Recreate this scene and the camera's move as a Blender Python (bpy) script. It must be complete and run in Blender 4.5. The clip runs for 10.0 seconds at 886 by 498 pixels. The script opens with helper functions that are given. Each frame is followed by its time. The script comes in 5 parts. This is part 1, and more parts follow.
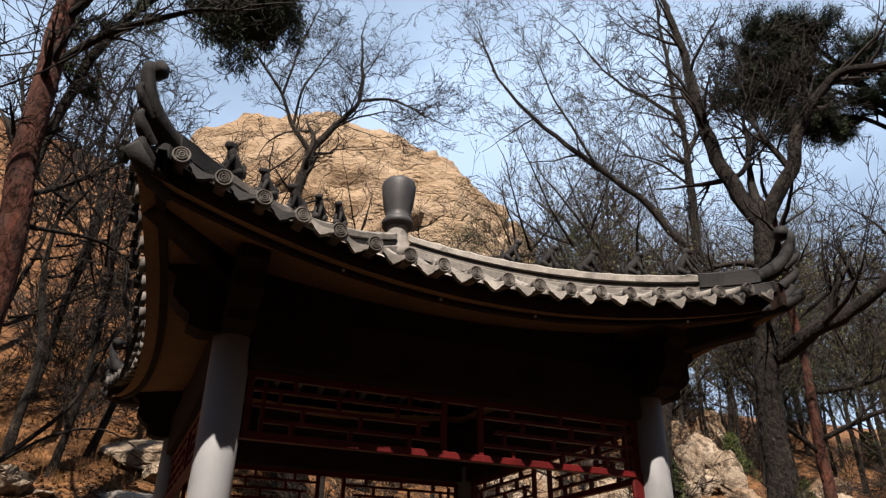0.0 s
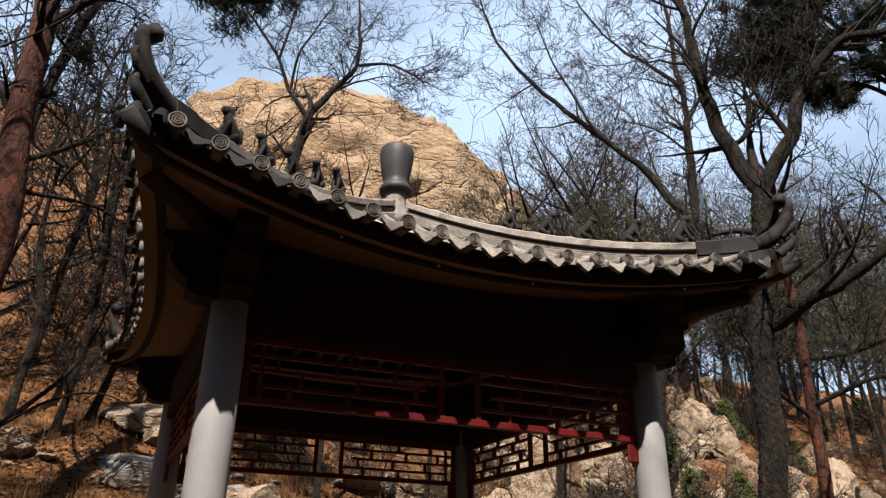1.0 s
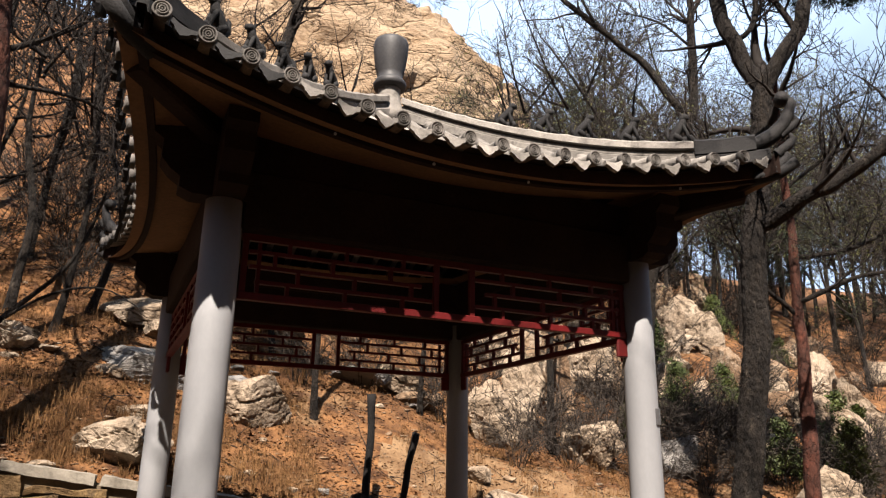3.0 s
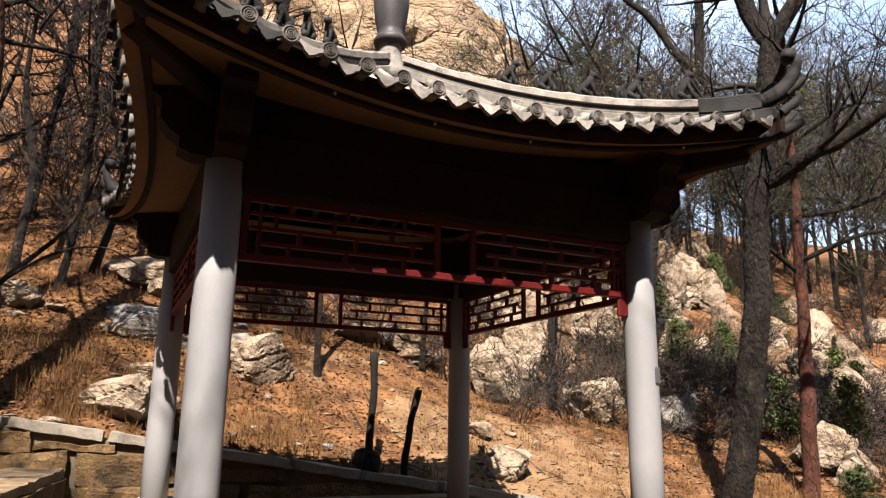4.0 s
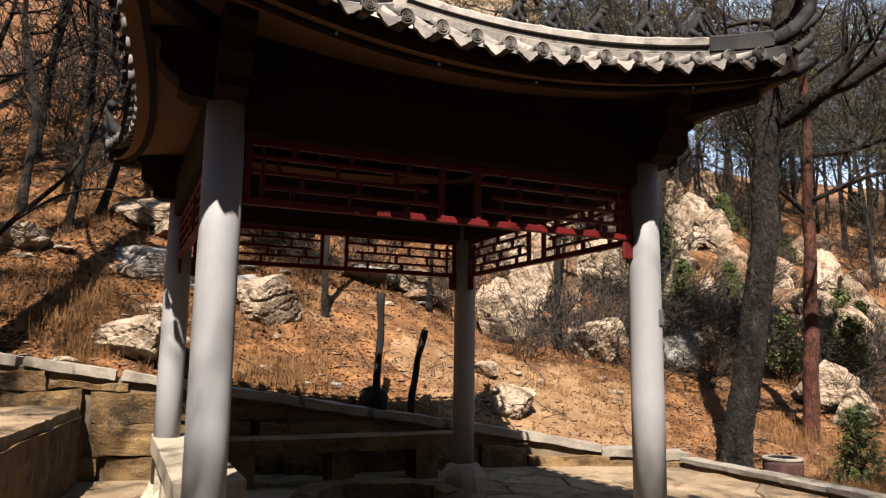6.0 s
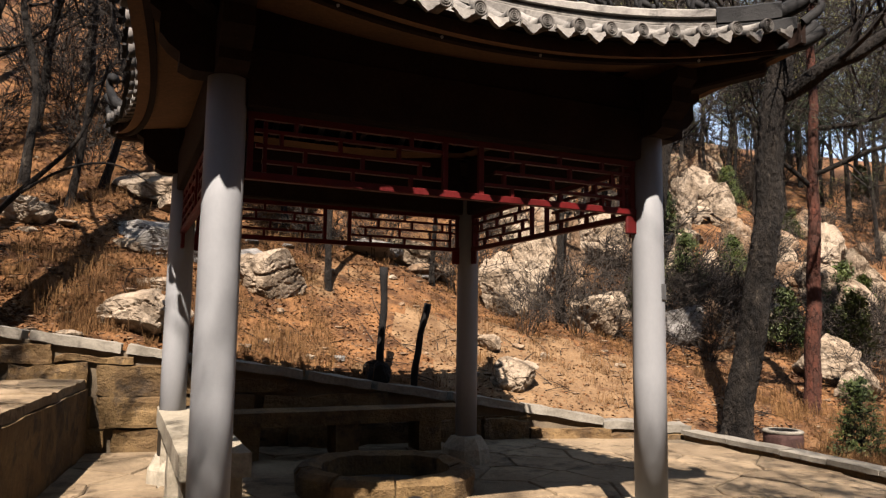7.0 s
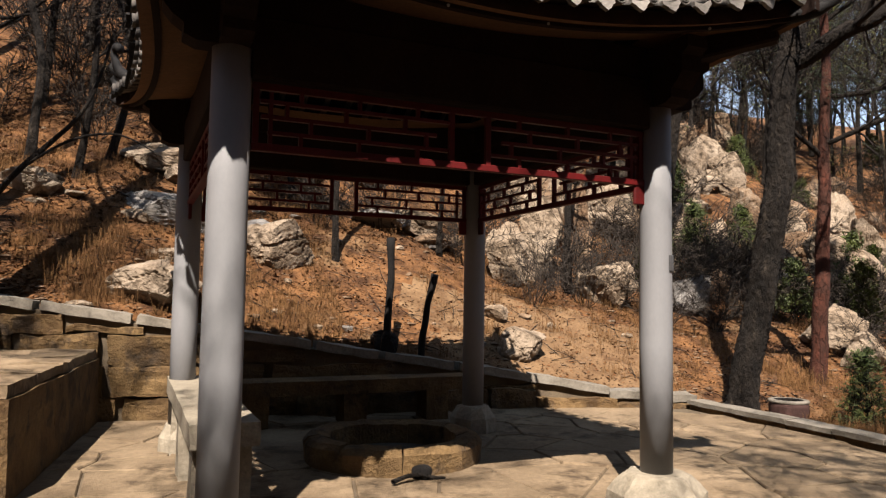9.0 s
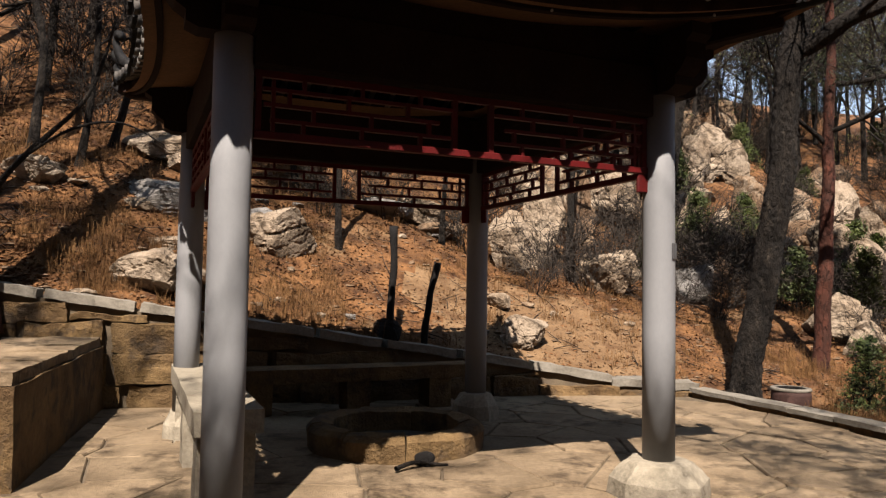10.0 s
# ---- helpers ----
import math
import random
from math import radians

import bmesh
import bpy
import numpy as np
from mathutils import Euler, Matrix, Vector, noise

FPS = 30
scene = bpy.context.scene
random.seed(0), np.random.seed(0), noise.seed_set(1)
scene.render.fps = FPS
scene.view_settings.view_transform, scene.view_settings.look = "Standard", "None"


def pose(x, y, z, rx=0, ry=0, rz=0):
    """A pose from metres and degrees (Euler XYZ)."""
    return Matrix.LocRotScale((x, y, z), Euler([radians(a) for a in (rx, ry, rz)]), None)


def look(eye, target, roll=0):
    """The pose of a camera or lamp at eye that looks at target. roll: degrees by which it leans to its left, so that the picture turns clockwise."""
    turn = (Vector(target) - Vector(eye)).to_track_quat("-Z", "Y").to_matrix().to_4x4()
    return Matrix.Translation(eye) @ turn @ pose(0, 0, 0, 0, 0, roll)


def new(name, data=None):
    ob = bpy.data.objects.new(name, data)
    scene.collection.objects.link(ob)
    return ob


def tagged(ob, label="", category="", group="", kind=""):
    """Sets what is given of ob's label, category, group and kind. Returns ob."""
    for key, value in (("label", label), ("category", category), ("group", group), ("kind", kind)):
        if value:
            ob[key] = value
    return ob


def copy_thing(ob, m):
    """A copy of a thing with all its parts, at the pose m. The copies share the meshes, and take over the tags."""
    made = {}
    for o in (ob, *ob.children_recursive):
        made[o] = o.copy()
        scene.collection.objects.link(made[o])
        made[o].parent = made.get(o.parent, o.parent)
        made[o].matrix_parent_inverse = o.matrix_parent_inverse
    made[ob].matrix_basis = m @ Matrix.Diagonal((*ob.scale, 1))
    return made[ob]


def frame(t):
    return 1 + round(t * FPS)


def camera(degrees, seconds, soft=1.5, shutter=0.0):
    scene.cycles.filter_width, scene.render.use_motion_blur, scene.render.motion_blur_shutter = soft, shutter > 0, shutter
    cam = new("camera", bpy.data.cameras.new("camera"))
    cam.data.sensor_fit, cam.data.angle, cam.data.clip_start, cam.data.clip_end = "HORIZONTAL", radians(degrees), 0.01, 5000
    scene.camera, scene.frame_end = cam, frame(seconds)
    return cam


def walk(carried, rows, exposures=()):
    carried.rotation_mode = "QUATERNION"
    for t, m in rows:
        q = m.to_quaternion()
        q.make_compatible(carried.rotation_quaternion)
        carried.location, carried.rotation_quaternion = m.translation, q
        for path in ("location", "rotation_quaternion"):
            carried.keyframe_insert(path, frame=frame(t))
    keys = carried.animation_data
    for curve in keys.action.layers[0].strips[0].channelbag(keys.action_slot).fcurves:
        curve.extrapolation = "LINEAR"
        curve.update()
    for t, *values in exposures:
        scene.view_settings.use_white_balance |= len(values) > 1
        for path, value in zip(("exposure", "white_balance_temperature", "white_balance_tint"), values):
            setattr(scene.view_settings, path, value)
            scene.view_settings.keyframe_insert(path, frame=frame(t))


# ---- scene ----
cam = camera(63.04, 10.0, soft=1.3)
PATH = [
    (0.0, pose(0.0, 0.0, 1.22, 117.215, -0.615, -0.421)),
    (0.5, pose(0.0007, -0.0016, 1.2189, 116.328, -0.629, -0.479)),
    (1.0, pose(-0.0009, 0.0019, 1.2212, 114.575, -0.711, -0.659)),
    (1.5, pose(-0.0032, 0.0067, 1.2243, 112.482, -0.763, -0.886)),
    (2.0, pose(-0.0045, 0.0095, 1.226, 110.407, -0.793, -1.08)),
    (2.5, pose(-0.0065, 0.0138, 1.2285, 108.378, -0.827, -1.208)),
    (4.0, pose(-0.0009, 0.0114, 1.2564, 103.032, -0.827, -0.994)),
    (4.5, pose(0.0068, 0.0148, 1.2625, 101.742, -0.829, -0.751)),
    (5.0, pose(0.0084, 0.0156, 1.2667, 100.554, -0.851, -0.629)),
    (5.5, pose(0.0128, 0.0148, 1.2732, 99.412, -0.844, -0.534)),
    (7.0, pose(0.0157, 0.0189, 1.2881, 96.157, -0.864, -0.187)),
    (7.5, pose(0.0162, 0.0205, 1.2953, 95.318, -0.869, -0.045)),
    (8.0, pose(0.0202, 0.0208, 1.2978, 94.714, -0.875, 0.122)),
    (8.5, pose(0.0183, 0.0211, 1.2985, 94.239, -0.876, 0.226)),
    (9.0, pose(0.0196, 0.0233, 1.2976, 93.766, -0.875, 0.394)),
    (9.5, pose(0.0189, 0.0227, 1.2955, 93.287, -0.897, 0.512)),
    (10.0, pose(0.0188, 0.0225, 1.2936, 92.857, -0.894, 0.611)),
]
walk(cam, PATH, exposures=[(0.0, 1.72), (2.5, 2.08), (4.5, 2.45), (5.5, 2.40), (7.0, 2.18), (10.0, 1.88)])

# ---- sky and sun ----
SUN_EL = 51.8                       # degrees over the horizon, behind the camera
SUN_H = Vector((0.05, 0.88, 0)).normalized()   # way the light travels over the ground
world = bpy.data.worlds.new("sky")
scene.world = world
world.use_nodes = True
wn, wl = world.node_tree.nodes, world.node_tree.links
sky = wn.new("ShaderNodeTexSky")
sky.sky_type, sky.sun_disc = 'NISHITA', False
sky.sun_elevation = radians(SUN_EL)
sky.sun_rotation = math.atan2(-SUN_H.x, -SUN_H.y)
sky.air_density, sky.dust_density, sky.ozone_density = 1.0, 0.0, 1.2
wtc, wmap, wnoise, wramp, wmix = (wn.new("ShaderNodeTexCoord"), wn.new("ShaderNodeMapping"), wn.new("ShaderNodeTexNoise"),
                                  wn.new("ShaderNodeValToRGB"), wn.new("ShaderNodeMix"))
wmap.inputs["Location"].default_value, wmap.inputs["Scale"].default_value = (1.2, 2.2, 26.0), (1.0, 1.0, 2.0)
wnoise.inputs["Scale"].default_value, wnoise.inputs["Detail"].default_value = 1.1, 5
wramp.color_ramp.elements[0].position, wramp.color_ramp.elements[1].position = 0.46, 0.62
wramp.color_ramp.elements[0].color = (0.34, 0.34, 0.34, 1)
wramp.color_ramp.elements[1].color = (0.9, 0.9, 0.9, 1)
wmix.data_type = 'RGBA'
wl.new(wtc.outputs["Generated"], wmap.inputs["Vector"])
wl.new(wmap.outputs["Vector"], wnoise.inputs["Vector"])
wl.new(wnoise.outputs["Fac"], wramp.inputs["Fac"])
wl.new(wramp.outputs["Color"], wmix.inputs[0])
wl.new(sky.outputs[0], wmix.inputs[6])
wmix.inputs[7].default_value = (10.6, 13.6, 18.2, 1)
wl.new(wmix.outputs[2], wn["Background"].inputs[0])
wn["Background"].inputs[1].default_value = 0.0215

sun = new("sun", bpy.data.lights.new("sun", 'SUN'))
sun.data.energy, sun.data.angle, sun.data.color = 5.0, radians(0.53), (1.0, 0.875, 0.76)
sun_way = Vector((SUN_H.x, SUN_H.y, -math.tan(radians(SUN_EL)))).normalized()
sun.matrix_world = look((0, 0, 30), Vector((0, 0, 30)) + sun_way)


# ---- materials ----
def mat(name, c1, c2, scale=3.0, rough=0.8, bump=0.3, fine=60.0, c3=None, stain=0.55, stain_scale=1.2, stretch=(1, 1, 1),
        vary=0.0, cracks=0.0, crack_scale=3.0, metallic=0.0, dist=0.02, local=False, gloss=0.2, speck=0.65):
    """Two-tone noise at a large and a fine scale, stains of a third colour, fine relief, and cracks."""
    c1, c2, c3 = (tuple(0.40 * q for q in c) if c else None for c in (c1, c2, c3))
    m = bpy.data.materials.new(name)
    m.use_nodes = True
    n, l = m.node_tree.nodes, m.node_tree.links
    bsdf = n["Principled BSDF"]
    if local:
        src = n.new("ShaderNodeTexCoord").outputs["Object"]
    else:
        src = n.new("ShaderNodeNewGeometry").outputs["Position"]
    mp = n.new("ShaderNodeMapping")
    mp.inputs["Scale"].default_value = stretch
    l.new(src, mp.inputs["Vector"])
    v = mp.outputs["Vector"]

    def noise_node(sc, detail, rough_=0.6):
        t = n.new("ShaderNodeTexNoise")
        t.inputs["Scale"].default_value, t.inputs["Detail"].default_value, t.inputs["Roughness"].default_value = sc, detail, rough_
        l.new(v, t.inputs["Vector"])
        return t.outputs["Fac"]

    def ramp(f, a, b, ca=(0, 0, 0, 1), cb=(1, 1, 1, 1)):
        r = n.new("ShaderNodeValToRGB")
        r.color_ramp.elements[0].position, r.color_ramp.elements[1].position = a, b
        r.color_ramp.elements[0].color, r.color_ramp.elements[1].color = ca, cb
        l.new(f, r.inputs["Fac"])
        return r.outputs["Color"]

    def mix(f, a, b, kind='MIX'):
        x = n.new("ShaderNodeMix")
        x.data_type, x.blend_type = 'RGBA', kind
        for val, slot in ((f, 0), (a, 6), (b, 7)):
            if isinstance(val, (tuple, float)):
                x.inputs[slot].default_value = val if isinstance(val, float) else (*val[:3], 1)
            else:
                l.new(val, x.inputs[slot])
        return x.outputs[2]

    big, small = noise_node(scale, 5), noise_node(fine, 4, 0.7)
    col = mix(ramp(big, 0.36, 0.64), c1, c2)
    col = mix(speck, col, ramp(small, 0.25, 0.75, (0.55, 0.55, 0.55, 1), (1.35, 1.35, 1.35, 1)), 'MULTIPLY')
    if c3:
        col = mix(ramp(noise_node(stain_scale, 7, 0.7), stain, stain + 0.12), col, c3)
    height = n.new("ShaderNodeMath")
    height.operation = 'MULTIPLY_ADD'
    l.new(big, height.inputs[0])
    height.inputs[1].default_value = 1.5
    l.new(small, height.inputs[2])
    h = height.outputs[0]
    if cracks:
        vo = n.new("ShaderNodeTexVoronoi")
        vo.feature = 'DISTANCE_TO_EDGE'
        vo.inputs["Scale"].default_value = crack_scale
        wob = n.new("ShaderNodeVectorMath")
        wob.operation = 'MULTIPLY_ADD'
        tn = n.new("ShaderNodeTexNoise")
        tn.inputs["Scale"].default_value, tn.inputs["Detail"].default_value = crack_scale * 1.7, 4
        l.new(v, tn.inputs["Vector"])
        l.new(tn.outputs["Color"], wob.inputs[0])
        wob.inputs[1].default_value = (0.5 / crack_scale * 1.6,) * 3
        l.new(v, wob.inputs[2])
        l.new(wob.outputs[0], vo.inputs["Vector"])
        line = ramp(vo.outputs["Distance"], 0.0, 0.035)
        col = mix(cracks, col, mix(1.0, col, mix(line, (0.25, 0.2, 0.16), (1, 1, 1)), 'MULTIPLY'))
        hm = n.new("ShaderNodeMath")
        hm.operation = 'MULTIPLY_ADD'
        l.new(line, hm.inputs[0])
        hm.inputs[1].default_value = 1.2 * min(1.0, cracks * 2.5)
        l.new(h, hm.inputs[2])
        h = hm.outputs[0]
    if vary:
        oi = n.new("ShaderNodeObjectInfo")
        col = mix(1.0, col, ramp(oi.outputs["Random"], 0.0, 1.0, (1 - vary,) * 3 + (1,), (1 + vary,) * 3 + (1,)), 'MULTIPLY')
    l.new(col, bsdf.inputs["Base Color"])
    b = n.new("ShaderNodeBump")
    b.inputs["Strength"].default_value, b.inputs["Distance"].default_value = bump, dist
    l.new(h, b.inputs["Height"])
    l.new(b.outputs["Normal"], bsdf.inputs["Normal"])
    bsdf.inputs["Specular IOR Level"].default_value = gloss
    bsdf.inputs["Roughness"].default_value, bsdf.inputs["Metallic"].default_value = rough, metallic
    return m


M_ground = mat("leaf_litter_soil", (0.36, 0.172, 0.066), (0.085, 0.036, 0.014), 2.6, 0.95, 1.0, 17, c3=(0.33, 0.20, 0.10), stain=0.56, stain_scale=0.7, dist=0.05)
M_rock = mat("pale_rock", (0.56, 0.455, 0.345), (0.37, 0.275, 0.19), 1.3, 0.9, 0.8, 14, c3=(0.13, 0.095, 0.062), stain=0.50, stain_scale=2.6, cracks=0.10, crack_scale=2.6, dist=0.06)
M_rock_grey = mat("grey_rock", (0.40, 0.38, 0.36), (0.27, 0.25, 0.23), 1.5, 0.9, 0.8, 16, c3=(0.16, 0.14, 0.11), stain=0.58, stain_scale=1.4, cracks=0.1, crack_scale=1.8, stretch=(0.6, 1, 3.0), dist=0.05)
M_rock_brown = mat("brown_rock", (0.36, 0.25, 0.16), (0.24, 0.15, 0.09), 1.2, 0.92, 0.8, 12, c3=(0.46, 0.38, 0.29), stain=0.53, stain_scale=1.5, cracks=0.10, crack_scale=2.4, dist=0.06)
M_dome = mat("sunlit_granite", (0.55, 0.41, 0.275), (0.45, 0.31, 0.19), 0.16, 0.9, 0.8, 1.6, c3=(0.25, 0.15, 0.075), stain=0.56, stain_scale=0.3, stretch=(1, 1, 2.4), cracks=0.2, crack_scale=0.2, dist=0.5)
M_flag = mat("flagstone", (0.43, 0.32, 0.205), (0.27, 0.195, 0.12), 1.6, 0.85, 1.0, 30, c3=(0.12, 0.083, 0.05), stain=0.52, stain_scale=2.6, vary=0.14, stretch=(1, 1, 1), dist=0.015)
M_mortar = mat("mortar", (0.23, 0.18, 0.12), (0.17, 0.13, 0.09), 4, 0.95, 0.5, 50, dist=0.01)
M_block = mat("cut_yellow_stone", (0.31, 0.20, 0.09), (0.15, 0.09, 0.042), 2.4, 0.9, 1.0, 26, c3=(0.09, 0.064, 0.042), stain=0.51, stain_scale=3.0, vary=0.2, dist=0.03)
M_cap = mat("grey_cap_stone", (0.38, 0.345, 0.29), (0.27, 0.24, 0.195), 2.2, 0.88, 0.5, 30, c3=(0.22, 0.19, 0.15), stain=0.58, vary=0.12, dist=0.015)
M_base = mat("white_base_stone", (0.50, 0.44, 0.34), (0.38, 0.33, 0.25), 4.0, 0.88, 0.6, 30, c3=(0.24, 0.19, 0.13), stain=0.57, stain_scale=5, dist=0.015)
M_pillar = mat("grey_painted_column", (0.375, 0.382, 0.40), (0.335, 0.342, 0.36), 2.0, 0.6, 0.06, 45, c3=(0.28, 0.28, 0.29), stain=0.66, stain_scale=2.0, stretch=(1, 1, 0.5), dist=0.003, speck=0.12)
M_tile = mat("grey_clay_tile", (0.40, 0.37, 0.335), (0.25, 0.23, 0.21), 5.0, 0.85, 0.6, 50, c3=(0.13, 0.12, 0.11), stain=0.55, stain_scale=7, vary=0.3, dist=0.01)
M_disc = mat("coiled_tile_end", (0.22, 0.20, 0.185), (0.13, 0.12, 0.11), 6.0, 0.85, 0.4, 60, c3=(0.32, 0.30, 0.27), stain=0.6, stain_scale=5, vary=0.35, dist=0.008)
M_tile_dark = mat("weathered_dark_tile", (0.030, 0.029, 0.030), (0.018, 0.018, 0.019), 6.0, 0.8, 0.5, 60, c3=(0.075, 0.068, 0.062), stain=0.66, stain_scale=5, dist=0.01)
M_sand = mat("bare_sandy_soil", (0.36, 0.225, 0.118), (0.22, 0.125, 0.06), 2.2, 0.95, 0.8, 30, c3=(0.17, 0.09, 0.042), stain=0.52, stain_scale=1.8, dist=0.03)
M_finial = mat("dark_glazed_pot", (0.085, 0.085, 0.09), (0.055, 0.055, 0.06), 5.0, 0.55, 0.25, 45, c3=(0.13, 0.125, 0.12), stain=0.6, stain_scale=5, dist=0.006)
M_soffit = mat("brown_painted_soffit", (0.36, 0.18, 0.085), (0.26, 0.13, 0.062), 1.4, 0.85, 0.25, 30, c3=(0.20, 0.11, 0.065), stain=0.58, stain_scale=1.6, dist=0.008)
M_beam = mat("smoke_dark_timber", (0.050, 0.030, 0.022), (0.034, 0.020, 0.016), 3.0, 0.85, 0.3, 40, dist=0.006, gloss=0.08)
# red set darker than the paint, so shade under the eaves is in it
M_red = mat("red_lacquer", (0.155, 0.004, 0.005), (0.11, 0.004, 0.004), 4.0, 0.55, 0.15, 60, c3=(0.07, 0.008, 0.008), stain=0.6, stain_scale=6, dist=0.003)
M_bark = mat("dark_bark", (0.034, 0.026, 0.020), (0.014, 0.011, 0.009), 7.0, 0.95, 1.0, 26, c3=(0.10, 0.08, 0.06), stain=0.56, stain_scale=9, stretch=(1, 1, 0.5), cracks=0.85, crack_scale=13, dist=0.07)
M_redbark = mat("red_pine_bark", (0.14, 0.045, 0.027), (0.06, 0.025, 0.017), 5.0, 0.9, 0.9, 30, c3=(0.20, 0.056, 0.03), stain=0.58, stain_scale=7, stretch=(1, 1, 0.5), cracks=0.7, crack_scale=8, dist=0.03)
M_twig = mat("bare_twig", (0.028, 0.021, 0.017), (0.015, 0.011, 0.009), 4.0, 0.9, 0.2, 30, dist=0.01)
M_paletwig = mat("pale_twig", (0.07, 0.056, 0.045), (0.04, 0.031, 0.025), 4.0, 0.9, 0.2, 30, dist=0.01)
M_needle = mat("pine_needles", (0.040, 0.060, 0.020), (0.020, 0.035, 0.012), 2.0, 0.7, 0.1, 20, dist=0.01)
M_leaf = mat("young_leaf", (0.26, 0.25, 0.075), (0.17, 0.19, 0.05), 1.5, 0.7, 0.1, 20, dist=0.01)
M_bush = mat("evergreen_leaf", (0.115, 0.145, 0.032), (0.05, 0.075, 0.018), 5.0, 0.6, 0.1, 25, dist=0.01)
M_straw = mat("dry_grass_blade", (0.33, 0.175, 0.066), (0.15, 0.072, 0.026), 2.0, 0.9, 0.1, 20, dist=0.01)
M_dead = mat("fallen_leaf", (0.36, 0.17, 0.066), (0.10, 0.038, 0.014), 14.0, 0.9, 0.1, 30, c3=(0.38, 0.22, 0.10), stain=0.60, stain_scale=14, dist=0.01)
M_char_shade = mat("charred_wood", (0.016, 0.013, 0.012), (0.008, 0.007, 0.007), 8.0, 0.85, 0.8, 60, stretch=(1, 1, 0.3), dist=0.02)
M_ash = mat("ash_and_soil", (0.10, 0.085, 0.07), (0.05, 0.042, 0.036), 6.0, 0.95, 0.7, 40, dist=0.02)
M_bin = mat("brown_drum", (0.12, 0.06, 0.05), (0.075, 0.04, 0.036), 6.0, 0.8, 0.5, 40, c3=(0.20, 0.15, 0.12), stain=0.6, stain_scale=7, dist=0.01)
M_plate = mat("grey_plate", (0.16, 0.165, 0.17), (0.12, 0.12, 0.125), 9.0, 0.5, 0.1, 60, dist=0.002)
M_white = mat("white_spot", (0.75, 0.74, 0.70), (0.66, 0.65, 0.6), 9.0, 0.6, 0.1, 60, dist=0.002)


# ---- small builders ----
def raw(name, verts, faces, material, parent=None, label="", smooth=False):
    me = bpy.data.meshes.new(name)
    me.from_pydata([tuple(v) for v in verts], [], faces)
    me.materials.append(material)
    if smooth:
        me.polygons.foreach_set("use_smooth", [True] * len(me.polygons))
    me.update()
    ob = new(name, me)
    ob.parent = parent
    if label:
        tagged(ob, label)
    return ob


def part(name, bm, material, parent=None, label="", smooth=False):
    me = bpy.data.meshes.new(name)
    bm.to_mesh(me)
    bm.free()
    me.materials.append(material)
    if smooth:
        me.polygons.foreach_set("use_smooth", [True] * len(me.polygons))
    ob = new(name, me)
    ob.parent = parent
    if label:
        tagged(ob, label)
    return ob


def again(ob, m, parent=None):
    """One more object on the mesh of ob, at m under parent."""
    o = new(ob.name.split(".")[0], ob.data)
    o.parent = parent
    o.matrix_local = m
    return o


def thing(name, m, label, category, group="", kind=""):
    e = new(name)
    e.empty_display_size = 0.2
    e.matrix_world = m
    return tagged(e, label, category, group, kind)


def box_bm(sx, sy, sz, bevel=0.01, m=Matrix(), rough=0.0, cuts=0, seed=0):
    bm = bmesh.new()
    bmesh.ops.create_cube(bm, size=1, matrix=Matrix.Diagonal((sx, sy, sz, 1)))
    if cuts:
        bmesh.ops.subdivide_edges(bm, edges=bm.edges[:], cuts=cuts, use_grid_fill=True)
    elif bevel:
        bmesh.ops.bevel(bm, geom=bm.edges[:], offset=bevel, segments=1, affect='EDGES')
    if rough:
        off = Vector((seed * 7.3, seed * 3.1, seed * 1.7))
        for v in bm.verts:
            v.co += Vector(noise.noise_vector(v.co * 3.2 + off)) * rough + Vector(noise.noise_vector(v.co * 11 + off)) * rough * 0.4
    bmesh.ops.transform(bm, matrix=m, verts=bm.verts)
    return bm


class Tubes:
    """Gathers tapered tubes into one list of points and faces."""

    def __init__(self):
        self.v, self.f = [], []

    def add(self, pts, rad, sides=5, rough=0.0, bark=0.0):
        base = len(self.v)
        n = len(pts)
        for i in range(n):
            a, b = pts[max(i - 1, 0)], pts[min(i + 1, n - 1)]
            d = (b - a)
            d = d.normalized() if d.length > 1e-6 else Vector((0, 0, 1))
            u = d.orthogonal().normalized() if i == 0 else (u - d * u.dot(d)).normalized()
            w = d.cross(u)
            for k in range(sides):
                ang = 2 * math.pi * k / sides
                r = rad[i]
                if rough:
                    r *= 1 + rough * noise.noise(Vector((math.cos(ang) * 1.7, math.sin(ang) * 1.7, i * 0.35)) + pts[0])
                if bark:
                    c = pts[i] + (u * math.cos(ang) + w * math.sin(ang)) * r
                    c = Vector((c.x * 22, c.y * 22, c.z * 9)) + Vector(noise.noise_vector(c * 9)) * 0.35
                    dist = noise.voronoi(c)[0]
                    r += bark * (min(1.0, (dist[1] - dist[0]) / 0.35) - 0.6) + bark * 0.35 * noise.noise(c * 3.1)
                self.v.append(pts[i] + (u * math.cos(ang) + w * math.sin(ang)) * r)
        for i in range(n - 1):
            for k in range(sides):
                p, q = base + i * sides + k, base + i * sides + (k + 1) % sides
                self.f.append((p, q, q + sides, p + sides))
        self.f.append(tuple(base + (n - 1) * sides + k for k in range(sides)))

    def done(self, name, material, parent, label="", smooth=True):
        return raw(name, self.v, self.f, material, parent, label, smooth)


